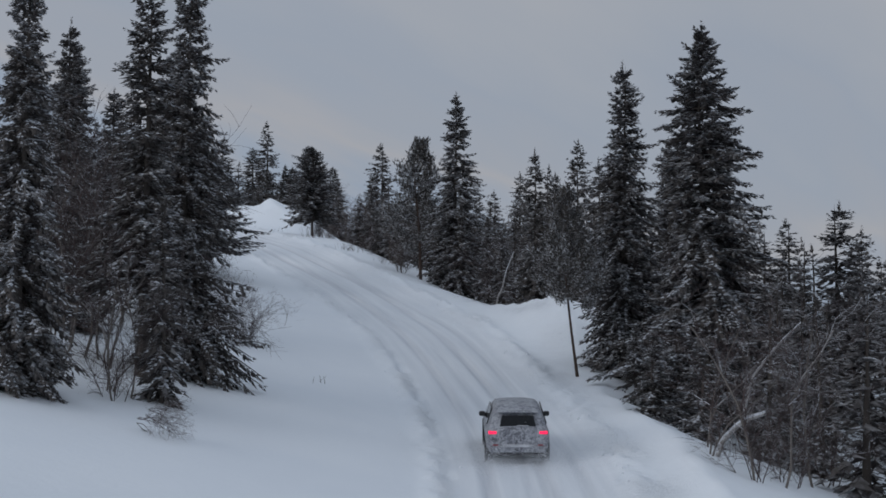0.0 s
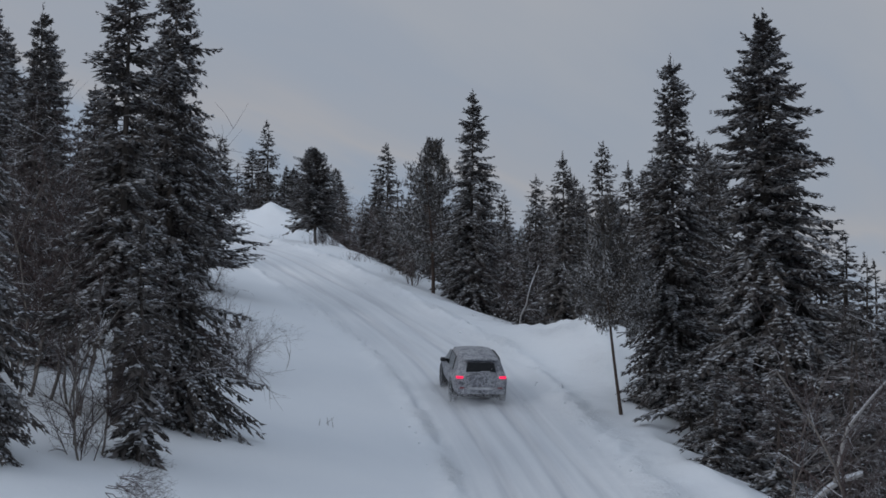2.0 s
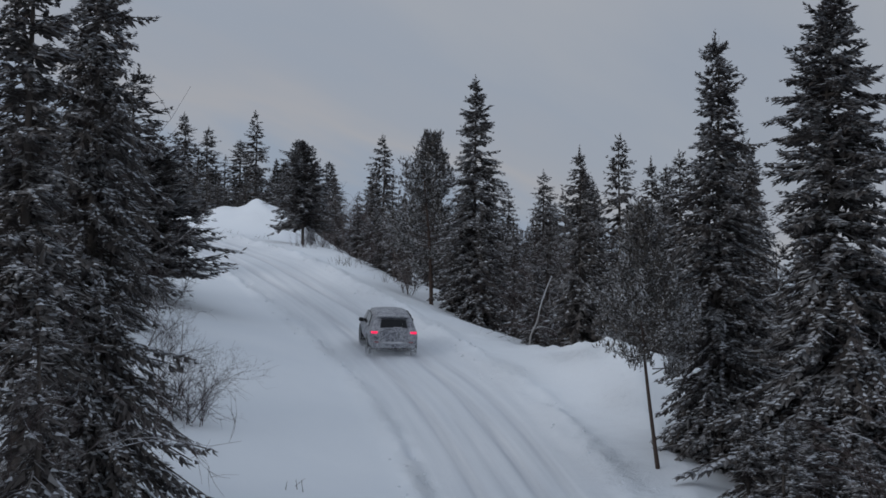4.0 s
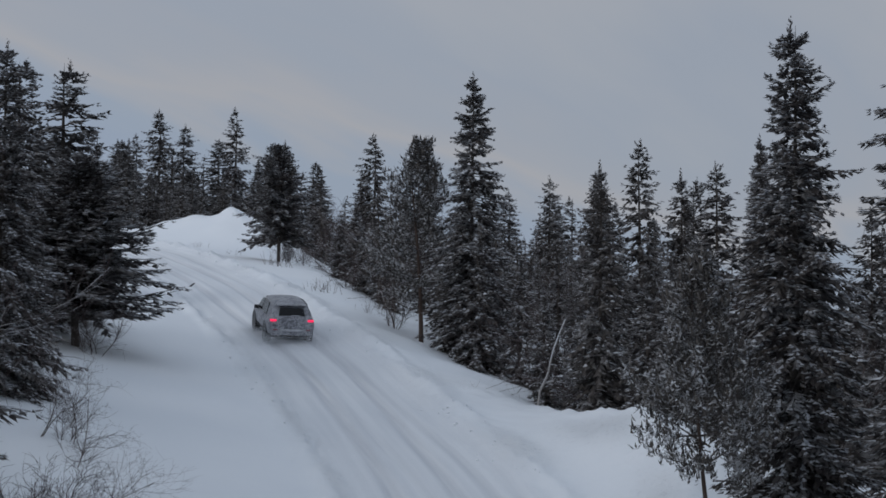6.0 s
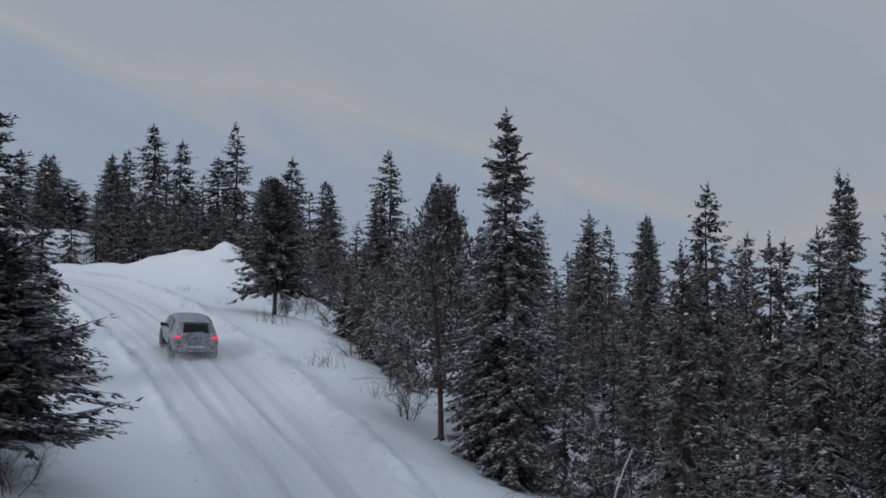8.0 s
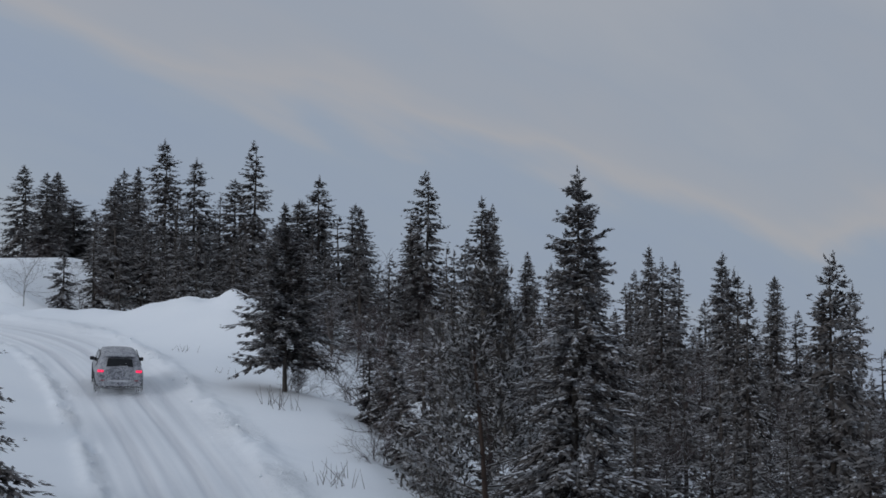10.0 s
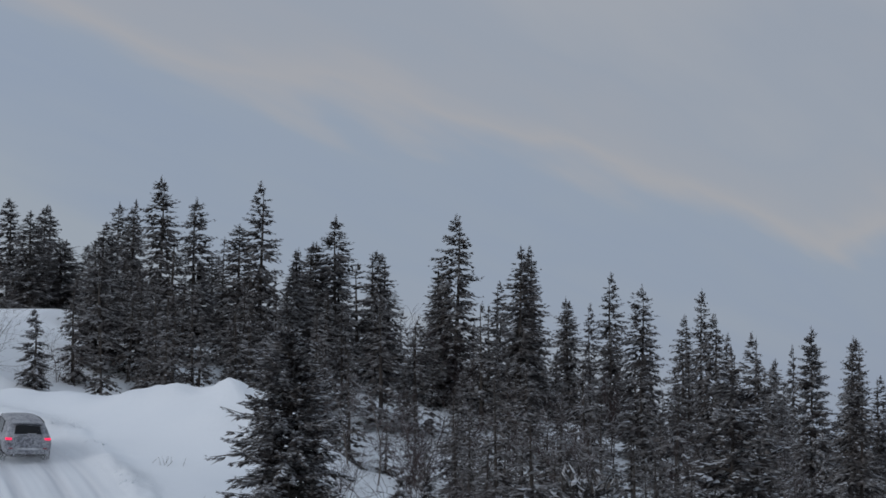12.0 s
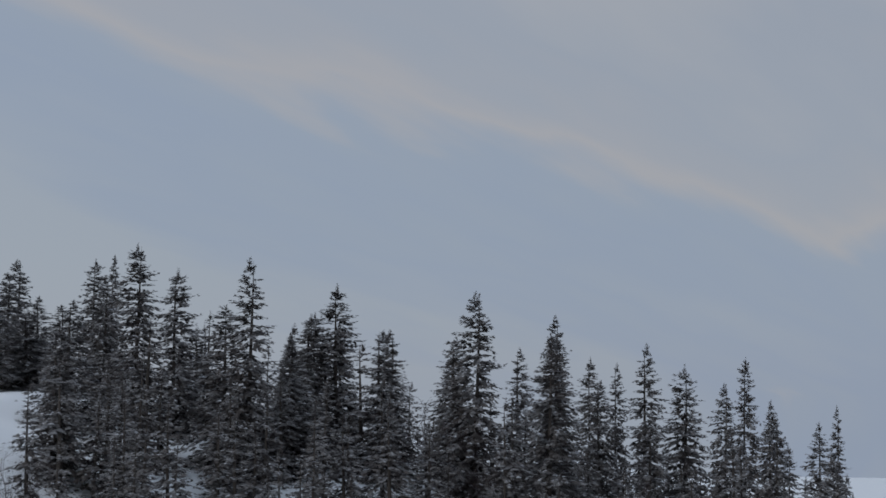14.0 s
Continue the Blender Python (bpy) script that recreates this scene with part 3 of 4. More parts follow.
CREST_FAR = [
    (13.7, 187.1, 8.1, 1.2), (-42.1, 216.3, 10.3, 1.7), (-34.8, 211.2, 10.0, 1.5), (-34.1, 213.9, 10.6, 1.3), (-41.9, 221.9, 7.9, 1.8), (-20.4, 209.7, 7.2, 1.5), (-12.2, 193.8, 8.8, 1.7), (-4.3, 213.2, 10.2, 1.6), (11.9, 214.0, 13.4, 1.3), (15.3, 225.2, 11.3, 1.2), (11.0, 219.5, 11.4, 1.2), (1.4, 229.7, 11.6, 1.3), (3.7, 232.6, 11.8, 1.2), (23.4, 241.9, 13.0, 1.2), (21.4, 239.2, 11.1, 1.6), (20.4, 250.1, 10.4, 1.2), (-9.1, 210.2, 9.2, 1.4), (18.2, 183.1, 11.0, 1.3), (-2.1, 191.2, 10.9, 1.6), (-8.1, 192.4, 9.3, 1.5), (-16.1, 201.4, 8.7, 1.6), (-24.4, 195.7, 6.5, 1.5), (-37.9, 200.3, 7.8, 1.5), (-38.7, 216.7, 7.1, 1.6)
]
LEFT_HIGH = [
    (-9.3, 53.4, 13.0, 1.7), (-14.5, 66.1, 11.3, 1.5), (-19.3, 80.2, 10.2, 1.4), (-19.2, 79.4, 10.1, 1.5)
]
LEFT_WOOD = [
    (-8.4, 55.9, 14.5, 1.55), (-14.6, 95.6, 10.0, 2.0), (-15.6, 92.9, 9.7, 1.8), (-16.1, 107.8, 7.2, 1.6), (-12.5, 78.1, 9.8, 1.45), (-27.0, 173.3, 7.4, 1.6), (-20.8, 117.2, 6.5, 1.5), (-11.6, 46.9, 13.5, 1.45), (-15.6, 72.0, 10.5, 1.6), (-17.2, 70.0, 11.0, 1.6), (-13.6, 61.5, 9.5, 1.3), (-14.6, 75.5, 8.5, 1.6), (-10.7, 66.5, 9.2, 1.2)
]
SMALL = [
    (-27.8, 163.5, 4.2, 1.5), (-4.6, 121.0, 3.2, 1.1), (-6.2, 128.0, 3.6, 1.2), (-3.4, 117.0, 3.8, 1.2), (-5.2, 125.0, 4.4, 1.3), (-8.2, 50.2, 6.0, 1.3), (7.2, 58.6, 3.2, 1.2), (8.2, 59.9, 4.2, 1.5), (8.3, 55.8, 3.4, 1.3), (7.0, 62.4, 3.0, 1.0), (7.9, 60.9, 3.2, 1.2)
]
PINES = [
    (-1.4, 106.0, 8.9, 1.9), (5.2, 66.4, 7.4, 1.15)
]
BUSHY_SPRUCES = [
    (-10.0, 130.9, 6.9, 2.1), (-13.0, 90.2, 6.6, 3.0), (-14.3, 82.9, 7.0, 2.4)
]
BIRCHES = [ (-9.0, 71.7, 2.6, 35.0), (-10.0, 75.2, 2.4, -30.0), (-10.3, 73.8, 2.4, 30.0), (-7.8, 66.7, 2.2, 25.0), (-13.3, 56.0, 6.0, 3.0), (-10.5, 53.4, 6.0, -8.0), (-9.1, 49.8, 4.5, 6.0), (-11.9, 52.5, 5.0, 5.0), (-12.2, 56.8, 5.0, -4.0), (-10.9, 54.6, 4.5, 4.0), (-11.9, 54.5, 5.5, -4.0), (-11.3, 54.6, 6.0, 6.0), (-9.2, 48.9, 4.5, 3.0), (-9.7, 50.3, 5.0, -6.0), (-14.2, 63.1, 6.0, 2.0), (-13.3, 64.8, 6.5, -2.0), (7.9, 50.8, 4.5, 16.0), (8.5, 48.0, 6.0, -5.0), (9.9, 50.2, 6.0, 6.0), (8.0, 52.5, 5.0, 0.0), (11.5, 53.2, 6.5, 3.0), (13.1, 55.0, 6.0, -8.0), (2.9, 92.1, 3.6, 10.0), (3.9, 93.6, 4.5, -4.0), (-2.7, 107.8, 4.0, 3.0), (-4.6, 122.5, 4.0, -3.0), (-5.5, 130.0, 4.5, 4.0), (-5.9, 129.2, 4.0, -5.0), (-4.7, 133.8, 5.0, 2.0), (-30.1, 163.5, 4.0, 0.0), (-27.7, 167.6, 3.5, 3.0), (-9.4, 145.3, 5.0, 0.0), (-8.4, 145.2, 5.0, 2.0), (-6.7, 139.2, 4.0, 3.0), (-3.5, 113.9, 4.0, -3.0) ]
BUSHES = [ (-7.8, 65.4, 1.7), (-8.4, 65.9, 2.0), (-7.4, 65.5, 1.4), (-9.3, 49.2, 1.8), (8.6, 48.3, 2.2), (10.3, 51.5, 2.2), (12.3, 54.5, 2.4), (-9.7, 73.9, 1.3), (-12.2, 89.2, 2.0), (-9.6, 132.3, 1.5), (-9.9, 132.1, 1.6), (-7.8, 136.6, 1.2), (-5.9, 129.2, 2.0), (-2.7, 107.8, 2.0), (4.5, 95.1, 1.8), (-5.1, 119.1, 1.8), (-28.1, 166.4, 1.8), (-26.8, 168.4, 1.8), (-9.4, 142.7, 2.0) ]


rng = random.Random(4)
SPRUCE_LABEL = "dark green spruce dusted with snow, standing in deep snow"
NEAR = [conifer_tree("spruce", 10 + i, 13.0, 3.3, 640, 15, "tall dark spruce with snow-laden drooping branches beside the road", power=p, ragged=0.5, fine=0.8, snow=2.0, inner=2.1) for i, p in enumerate((0.66, 0.82, 0.56))]
WIDE = [conifer_tree("spruce", 16, 14.0, 5.0, 900, 25, "broad old spruce with long snow-laden boughs beside the road", power=0.74, ragged=0.6, fine=0.85, snow=1.9, inner=2.4)]
HIGH = [conifer_tree("spruce", 20 + i, 13.0, 2.3, 360, 11, "slender spruce with a bare lower trunk among birches", power=0.6, ragged=0.45, fine=0.9, start=0.24, snow=1.3) for i in range(2)]
MID = [conifer_tree("spruce", 30 + i, 10.0, 2.6, 330, 8, SPRUCE_LABEL, power=p, fine=1.05, ragged=0.45, snow=0.42) for i, p in enumerate((0.55, 0.72, 0.62, 0.82, 0.5, 0.58))]
SMALLER = [conifer_tree("spruce", 44 + i, 4.0, 1.2, 110, 9, "young spruce with snowy boughs at the edge of the road bank", power=0.8, fine=0.8, ragged=0.45, snow=1.8) for i in range(2)]
FAR = [conifer_tree("spruce", 50 + i, 8.0, 2.2, 106, 5, "snow-dusted spruce deep in the wood on the hillside", power=p, fine=1.75, snow=0.32) for i, p in enumerate((0.7, 0.9, 0.8, 0.6))]
PINE = [conifer_tree("pine", 70 + i, 9.0, 2.2, 120, 10, "pine with a reddish trunk and snow on its tufted crown", pine=True, start=s, fine=0.95, ragged=0.55) for i, s in enumerate((0.24, 0.18, 0.36))]
BUSHY = [conifer_tree("spruce", 80 + i, 7.0, 2.9, 430, 12, "bushy young spruce with snow on its dense low boughs", start=0.2, power=0.42, ragged=0.5, fine=0.85, snow=2.4, inner=1.0, lift=0.32) for i in range(2)]
BIRCH = [bare_tree("birch", 90 + i, 6.5, 1 + i % 2, 0.22, "leafless birch with snow-lined twigs among the spruces") for i in range(3)]
THICKET = [bare_tree("birch", 120 + i, 4.5, 3, 0.3, "thin brown birch thicket under the spruces", depth=2, bark=TWIGS, twig_r=0.011) for i in range(3)]
BUSH = [bare_tree("bush", 95 + i, 2.6, 5, 0.5, "bare brown bush with fine snowy twigs in the snow", depth=2, bark=TWIGS, twig_r=0.006, cat="bush") for i in range(3)]
MODELS = NEAR + WIDE + HIGH + SMALLER + MID + FAR + PINE + BUSHY + BIRCH + THICKET + BUSH


def plant(models, x, y, h, R, base_h, base_R, group, tilt=0.0, sink=0.15):
    t = rng.choice(models)
    return tagged(put_tree(t, x, y, h, R, base_h, base_R, rng.uniform(0, 360), sink, tilt), group=group)


for x, y, h, R in RIGHT_EDGE:
    near = (y < 80 and x < 13) or h > 12
    if R > 2.5:
        plant(WIDE, x, y, h, R, 14.0, 2.72, "spruces along the road")
    else:
        plant(NEAR if near else MID, x, y, h, R, 13.0 if near else 10.0, 1.97 if near else 1.5, "spruces along the road")
for x, y, h, R in LEFT_HIGH:
    plant(HIGH, x, y, h, R, 13.0, 1.8, "spruces on the upper side of the road")
for x, y, h, R in LEFT_WOOD:
    plant(NEAR if y < 80 else MID, x, y, h, R, 13.0 if y < 80 else 10.0, 2.03 if y < 80 else 1.5, "spruces on the upper side of the road")
for x, y, h, R in CREST + CREST_FAR:
    plant(MID, x, y, h, R, 10.0, 1.15, "spruces on the crest")
for x, y, h, R in SMALL:
    plant(SMALLER, x, y, h, R, 4.0, 1.05, "young spruces")
for x, y, h, R in PINES:
    plant(PINE[2:] if y < 80 else PINE[:2], x, y, h, R, 9.0, 1.75, "pines", tilt=5.0 if y < 80 else 1.0)
for x, y, h, R in BUSHY_SPRUCES:
    plant(BUSHY, x, y, h, R, 7.0, 2.1, "bushy spruces")

# the wood between and behind them
taken = [(a[0], a[1]) for a in RIGHT_EDGE + LEFT_WOOD + LEFT_HIGH + CREST + CREST_FAR + PINES + BUSHY_SPRUCES]
far_wood = []


def fill(count, x0, x1, y0, y1, h0, h1, gap, clear, joined=False):
    n = 0
    for _ in range(count * 12):
        if n >= count:
            break
        x, y = rng.uniform(x0, x1), rng.uniform(y0, y1)
        d = (x - float(table(ROAD_X, y))) * float(table(SLANT, y))
        if y < 166 and (clear[0] < d < float(table(LIP, y)) + clear[1]):
            continue
        if not keep(x, y) or any((x - a) ** 2 + (y - b) ** 2 < gap * gap for a, b in taken):
            continue
        taken.append((x, y))
        n += 1
        h = rng.uniform(h0, h1)
        w = h * rng.uniform(0.25, 0.37)
        if joined:
            far_wood.append((x, y, h, w, rng.randrange(len(FAR)), rng.uniform(0, 6.28)))
        else:
            plant(FAR, x, y, h, w, 8.0, 1.8, "wood on the hillside")


def join_far_wood(name, rows):
    """The wood beyond what can be told apart, tree by tree in one sheet of geometry."""
    V, F, M, base = [], [], [], 0
    mats = [BARK, NEEDLES, SNOW_COVER]
    for x, y, h, w, k, a in rows:
        z = float(ground(x, y)) - 0.15
        for o in FAR[k].children:
            mat = o.data.materials[0]
            if o.name.startswith("limb"):
                continue
            v = np.empty(len(o.data.vertices) * 3)
            o.data.vertices.foreach_get("co", v)
            v = v.reshape(-1, 3) * np.array([w / 1.8, w / 1.8, h / 8.0])
            c, s = math.cos(a), math.sin(a)
            V.append(np.stack([v[:, 0] * c - v[:, 1] * s + x, v[:, 0] * s + v[:, 1] * c + y, v[:, 2] + z], 1))
            F += [[i + base for i in p.vertices] for p in o.data.polygons]
            M += [mats.index(mat)] * len(o.data.polygons)
            base += len(v)
    me = bpy.data.meshes.new(name)
    me.from_pydata(np.concatenate(V).tolist(), [], F)
    for m in mats:
        me.materials.append(m)
    me.polygons.foreach_set("material_index", np.array(M, np.int32))
    return tagged(new(name, me), "dense far spruce wood dusted with snow", "forest", kind="stuff")


def keep(x, y):
    return not (x < -27 and y < 197) and not (-15 < x < -9 and y < 152)


fill(34, -27, -11, 163, 180, 4.5, 7.0, 1.5, (-99, 1.5))
fill(95, -6, 30, 84, 165, 3.5, 7.0, 1.6, (-99, 2.0))
for y in np.arange(82, 105, 1.7):
    x = float(table(ROAD_X, y) + (table(LIP, y) + rng.uniform(1.6, 3.4)) / table(SLANT, y))
    taken.append((x, y))
    h = rng.uniform(3.2, 5.6)
    plant(SMALLER, x, y, h, h * rng.uniform(0.2, 0.27), 4.0, 1.05, "young spruces")
fill(46, -8, 20, 104, 162, 3.2, 5.6, 1.35, (-99, 1.6))
fill(34, 8, 24, 56, 82, 4.0, 6.5, 1.8, (-99, 3.0))
fill(28, 12, 36, 48, 88, 4.5, 7.5, 1.9, (-99, 3.0))
fill(50, -27, 36, 166, 200, 5.0, 8.0, 1.8, (-99, 2.0), True)
fill(45, -6, 38, 138, 190, 3.5, 5.8, 1.7, (-99, 2.0), True)
fill(45, 22, 62, 165, 300, 6.0, 8.0, 2.2, (-99, 2.0), True)
fill(45, -27, 40, 185, 240, 4.0, 6.5, 1.8, (-99, 2.0), True)
fill(36, 20, 70, 110, 300, 4.5, 6.5, 2.4, (-99, 3.0), True)
fill(45, 24, 70, 195, 310, 6.0, 9.0, 2.0, (-99, 2.0), True)
fill(26, -10, 14, 158, 186, 3.0, 5.0, 1.4, (-99, 2.0), True)
fill(45, 14, 48, 185, 262, 3.5, 6.0, 1.8, (-99, 2.0), True)
fill(22, -80, -30, 198, 250, 4.0, 6.0, 2.2, (-99, 2.0), True)
keep = lambda x, y: True
fill(12, -30, -18, 60, 100, 6.0, 9.0, 2.2, (-12, 99))

join_far_wood("far_forest", far_wood)
for _ in range(70):
    x, y = rng.uniform(-12, 26), rng.uniform(82, 186)
    d = (x - float(table(ROAD_X, y))) * float(table(SLANT, y))
    if y > 152 or d > float(table(LIP, y)) + 2.6:
        plant(THICKET, x, y, rng.uniform(3.0, 5.6), rng.uniform(0.9, 1.4), 4.5, 1.1, "birches", tilt=rng.uniform(-5, 5))
for i in range(12):
    x, y = rng.uniform(-15.5, -11.4), rng.uniform(51, 66)
    plant(BIRCH, x, y, rng.uniform(5.5, 7.5), rng.uniform(0.9, 1.2), 6.5, 1.3, "birches", tilt=rng.uniform(-4, 4))
for x, y, h, k in BIRCHES:
    if x < -10.4 and y < 66:
        h *= 1.25
    plant(BIRCH, x, y, h, h * 0.2, 6.5, 1.3, "birches", tilt=k)
for x, y, h in BUSHES:
    plant(BUSH, x, y, h, h * 0.42, 2.6, 1.1, "bushes", sink=0.05)


def crooked_birch(x, y, points, r, label, branch_from=None, branch=()):
    """A bent white birch stem, with snow along its upper side. Points: metres to the right and up from its foot."""
    z = float(ground(x, y)) - 0.1
    t = tagged(new("birch"), label, "birch tree", group="birches")
    t.matrix_basis = Matrix.Translation((x, y, z))

    def stem(name, pts, r0, r1, mat, lift=0.0):
        p = np.array([(a, 0.15 * math.sin(3 * b), b + lift) for a, b in pts])
        u = np.linspace(0, len(p) - 1, 4 * len(p))
        p = np.stack([np.interp(u, np.arange(len(p)), p[:, i]) for i in range(3)], 1)
        for _ in range(2):
            p[1:-1] = (p[:-2] + 2 * p[1:-1] + p[2:]) / 4
        v, f, n = [], [], 7
        for i, c in enumerate(p):
            d = unit(p[min(i + 1, len(p) - 1)] - p[max(i - 1, 0)])
            a = unit(np.cross(d, np.array([0, 1.0, 0])))
            b = np.cross(d, a)
            rad = r0 + (r1 - r0) * i / (len(p) - 1)
            for j in range(n):
                w = 2 * math.pi * j / n
                v.append(c + rad * (1 + 0.12 * math.sin(i * 1.7 + j)) * (a * math.cos(w) + b * math.sin(w)))
                if i:
                    f.append(((i - 1) * n + j, (i - 1) * n + (j + 1) % n, i * n + (j + 1) % n, i * n + j))
        f += [tuple(range(n))[::-1], tuple(range(len(v) - n, len(v)))]
        new(name, mesh_of(name, v, f, mat, True)).parent = t
    stem("trunk", points, r, r * 0.45, WHITE_BARK)
    stem("snow", points, r * 0.75, r * 0.5, SNOW_COVER, r * 0.55)
    if branch:
        stem("branch", branch, r * 0.55, r * 0.15, WHITE_BARK)
        stem("snow", branch, r * 0.36, r * 0.1, SNOW_COVER, r * 0.3)
    return t


crooked_birch(8.0, 50.9, [(0, 0), (0.22, 0.55), (0.78, 1.1), (1.45, 1.33)], 0.10, "bent white birch trunk carrying snow at the foot of the spruces", branch=[(0.78, 1.1), (1.1, 2.4), (1.9, 3.4), (2.55, 4.0)])
crooked_birch(2.75, 89.4, [(0, 0), (0.08, 0.7), (0.34, 1.2), (0.48, 1.9), (0.70, 2.5), (0.95, 3.1)], 0.048, "thin leaning white birch at the edge of the bank", branch=[(0.12, 0.9), (0.5, 1.05), (1.0, 0.95)])
def lean(model, x, y, up, size, side, spin):
    """A bare branch that reaches out over the snow towards the road."""
    m = Matrix.Translation((x, y, float(ground(x, y)) + up)) @ Matrix.Rotation(radians(side), 4, "Y") @ Matrix.Rotation(radians(spin), 4, "Z") @ Matrix.Scale(size, 4)
    return tagged(copy_thing(model, m), "bare birch branch bent down over the snow", "birch branch", "bent branches")


for row in ((-7.6, 45.2, 0.55, 0.42, 112, 40), (-7.9, 45.6, 0.3, 0.46, 104, 190)):
    lean(BUSH[1], *row)
GRASS = [(-9.9, 126.9, 14.0, 0.7), (-6.5, 115.0, 10.0, 0.5), (-6.0, 114.0, 10.0, 0.5), (-9.3, 126.0, 10.0, 0.6), (-4.5, 61.2, 4.0, 0.2), (-16.3, 141.8, 8.0, 0.3), (-3.9, 109.7, 10.0, 0.5), (-12.9, 134.8, 5.0, 0.3), (-6.6, 113.9, 8.0, 0.4)]


def dry_grass(x, y, n, h, seed):
    """A tuft of dead stems that sticks out of the snow."""
    rs = np.random.RandomState(seed)
    P = np.stack([rs.normal(0, 0.28, n), rs.normal(0, 0.2, n), np.full(n, -0.1)], 1)
    Q = P + np.stack([rs.normal(0, 0.22, n), rs.normal(0, 0.2, n), h * rs.uniform(0.6, 1.2, n) + 0.1], 1)
    v, f = tubes(P, Q, 0.012, 0.004)
    ob = new("dry_grass", mesh_of("dry_grass", v, f, TWIGS))
    ob.matrix_basis = Matrix.Translation((x, y, float(ground(x, y))))
    return tagged(ob, "thin tuft of dead grass stems poking out of the snow", "grass", "grass tufts", "stuff")


for i, (x, y, n, h) in enumerate(GRASS):
    dry_grass(x, y, int(n), h, 300 + i)


def snow_clods():
    """Crumbs of snow that the plough and the wheels have thrown along both edges of the road."""
    rs = np.random.RandomState(12)
    V, F, base = [], [], 0
    for _ in range(480):
        y = rs.uniform(46, 150)
        d = rs.choice([-2.3, 2.8], p=[0.35, 0.65]) + rs.normal(0, 0.42)
        x = float(table(ROAD_X, y) + d / table(SLANT, y))
        r = 0.02 + 0.065 * rs.rand() ** 3
        p = unit(rs.normal(0, 1, (6, 3)) * 0.35 + np.array([[1, 0, 0], [-1, 0, 0], [0, 1, 0], [0, -1, 0], [0, 0, 1], [0, 0, -1.0]])) * r * rs.uniform(0.7, 1.3, (6, 1))
        V.append(p + np.array([x, y, float(ground(x, y)) + r * 0.1]))
        F += [(a + base, b + base, c + base) for a, b, c in ((0, 2, 4), (2, 1, 4), (1, 3, 4), (3, 0, 4), (2, 0, 5), (1, 2, 5), (3, 1, 5), (0, 3, 5))]
        base += 6
    ob = new("snow_clods", mesh_of("snow_clods", np.concatenate(V), F, SNOW, True))
    return tagged(ob, "loose lumps of snow along the ploughed edges of the road", "snow", kind="stuff")


snow_clods()
for t in MODELS:
    for o in (*t.children_recursive, t):
        bpy.data.objects.remove(o)


# ---- the car: a disguised grey sport utility car, dusted with snow ----
def part(name, bm, mat, parent, label="", smooth=False):
    me = bpy.data.meshes.new(name)
    bmesh.ops.recalc_face_normals(bm, faces=bm.faces)
    bm.to_mesh(me)
    bm.free()
    if smooth:
        me.polygons.foreach_set("use_smooth", np.ones(len(me.polygons), bool))
    me.materials.append(mat)
    ob = new(name, me)
    ob.parent = parent
    return tagged(ob, label)


def box(cx, cy, cz, sx, sy, sz, bevel=0.0, segs=2):
    bm = bmesh.new()
    bmesh.ops.create_cube(bm, size=1)
    bmesh.ops.scale(bm, vec=(sx, sy, sz), verts=bm.verts)
    if bevel:
        bmesh.ops.bevel(bm, geom=bm.edges[:], offset=bevel, segments=segs, affect="EDGES", profile=0.6)
    bmesh.ops.translate(bm, vec=(cx, cy, cz), verts=bm.verts)
    return bm


def camouflage():
    m, nt, b = material("camouflage_wrap", 0.55)
    v = nt.nodes.new("ShaderNodeTexVoronoi")
    v.inputs["Scale"].default_value = 19
    co = nt.nodes.new("ShaderNodeTexCoord")
    w = nt.nodes.new("ShaderNodeTexNoise")
    w.inputs["Scale"].default_value = 7
    nt.links.new(co.outputs["Object"], w.inputs["Vector"])
    mixv = nt.nodes.new("ShaderNodeMix")
    mixv.data_type = "VECTOR"
    mixv.inputs["Factor"].default_value = 0.2
    nt.links.new(co.outputs["Object"], mixv.inputs[4])
    nt.links.new(w.outputs["Color"], mixv.inputs[5])
    nt.links.new(mixv.outputs[1], v.inputs["Vector"])
    sx = nt.nodes.new("ShaderNodeSeparateColor")
    nt.links.new(v.outputs["Color"], sx.inputs[0])
    col = ramp_node(nt, sx.outputs[0], [(0.0, (0.055, 0.058, 0.072)), (0.3, (0.14, 0.146, 0.172)), (0.6, (0.24, 0.248, 0.282)), (1.0, (0.38, 0.39, 0.425))])
    # powder snow thrown over tail and sides, in drifts of its own
    frost = noise_node(nt, 2.3, 5)
    col = mix_node(nt, ramp_node(nt, frost, [(0.38, (0.06, 0.06, 0.06)), (0.70, (0.34, 0.34, 0.34))]), col, (0.62, 0.645, 0.68))
    nt.links.new(col, b.inputs["Base Color"])
    bump_node(nt, b, frost, 0.02)
    return m


def plain(name, col, rough, metal=0.0, var=0.25, scale=14):
    m, nt, b = material(name, rough, metal)
    c2 = tuple(min(1, c * (1 + var) + 0.005) for c in col)
    nt.links.new(ramp_node(nt, noise_node(nt, scale, 4), [(0.3, col), (0.7, c2)]), b.inputs["Base Color"])
    return m


def glow(name, col, strength):
    m, nt, b = material(name, 0.25)
    b.inputs["Base Color"].default_value = (*[c * 0.5 for c in col], 1)
    b.inputs["Emission Color"].default_value = (*col, 1)
    b.inputs["Emission Strength"].default_value = strength
    return m


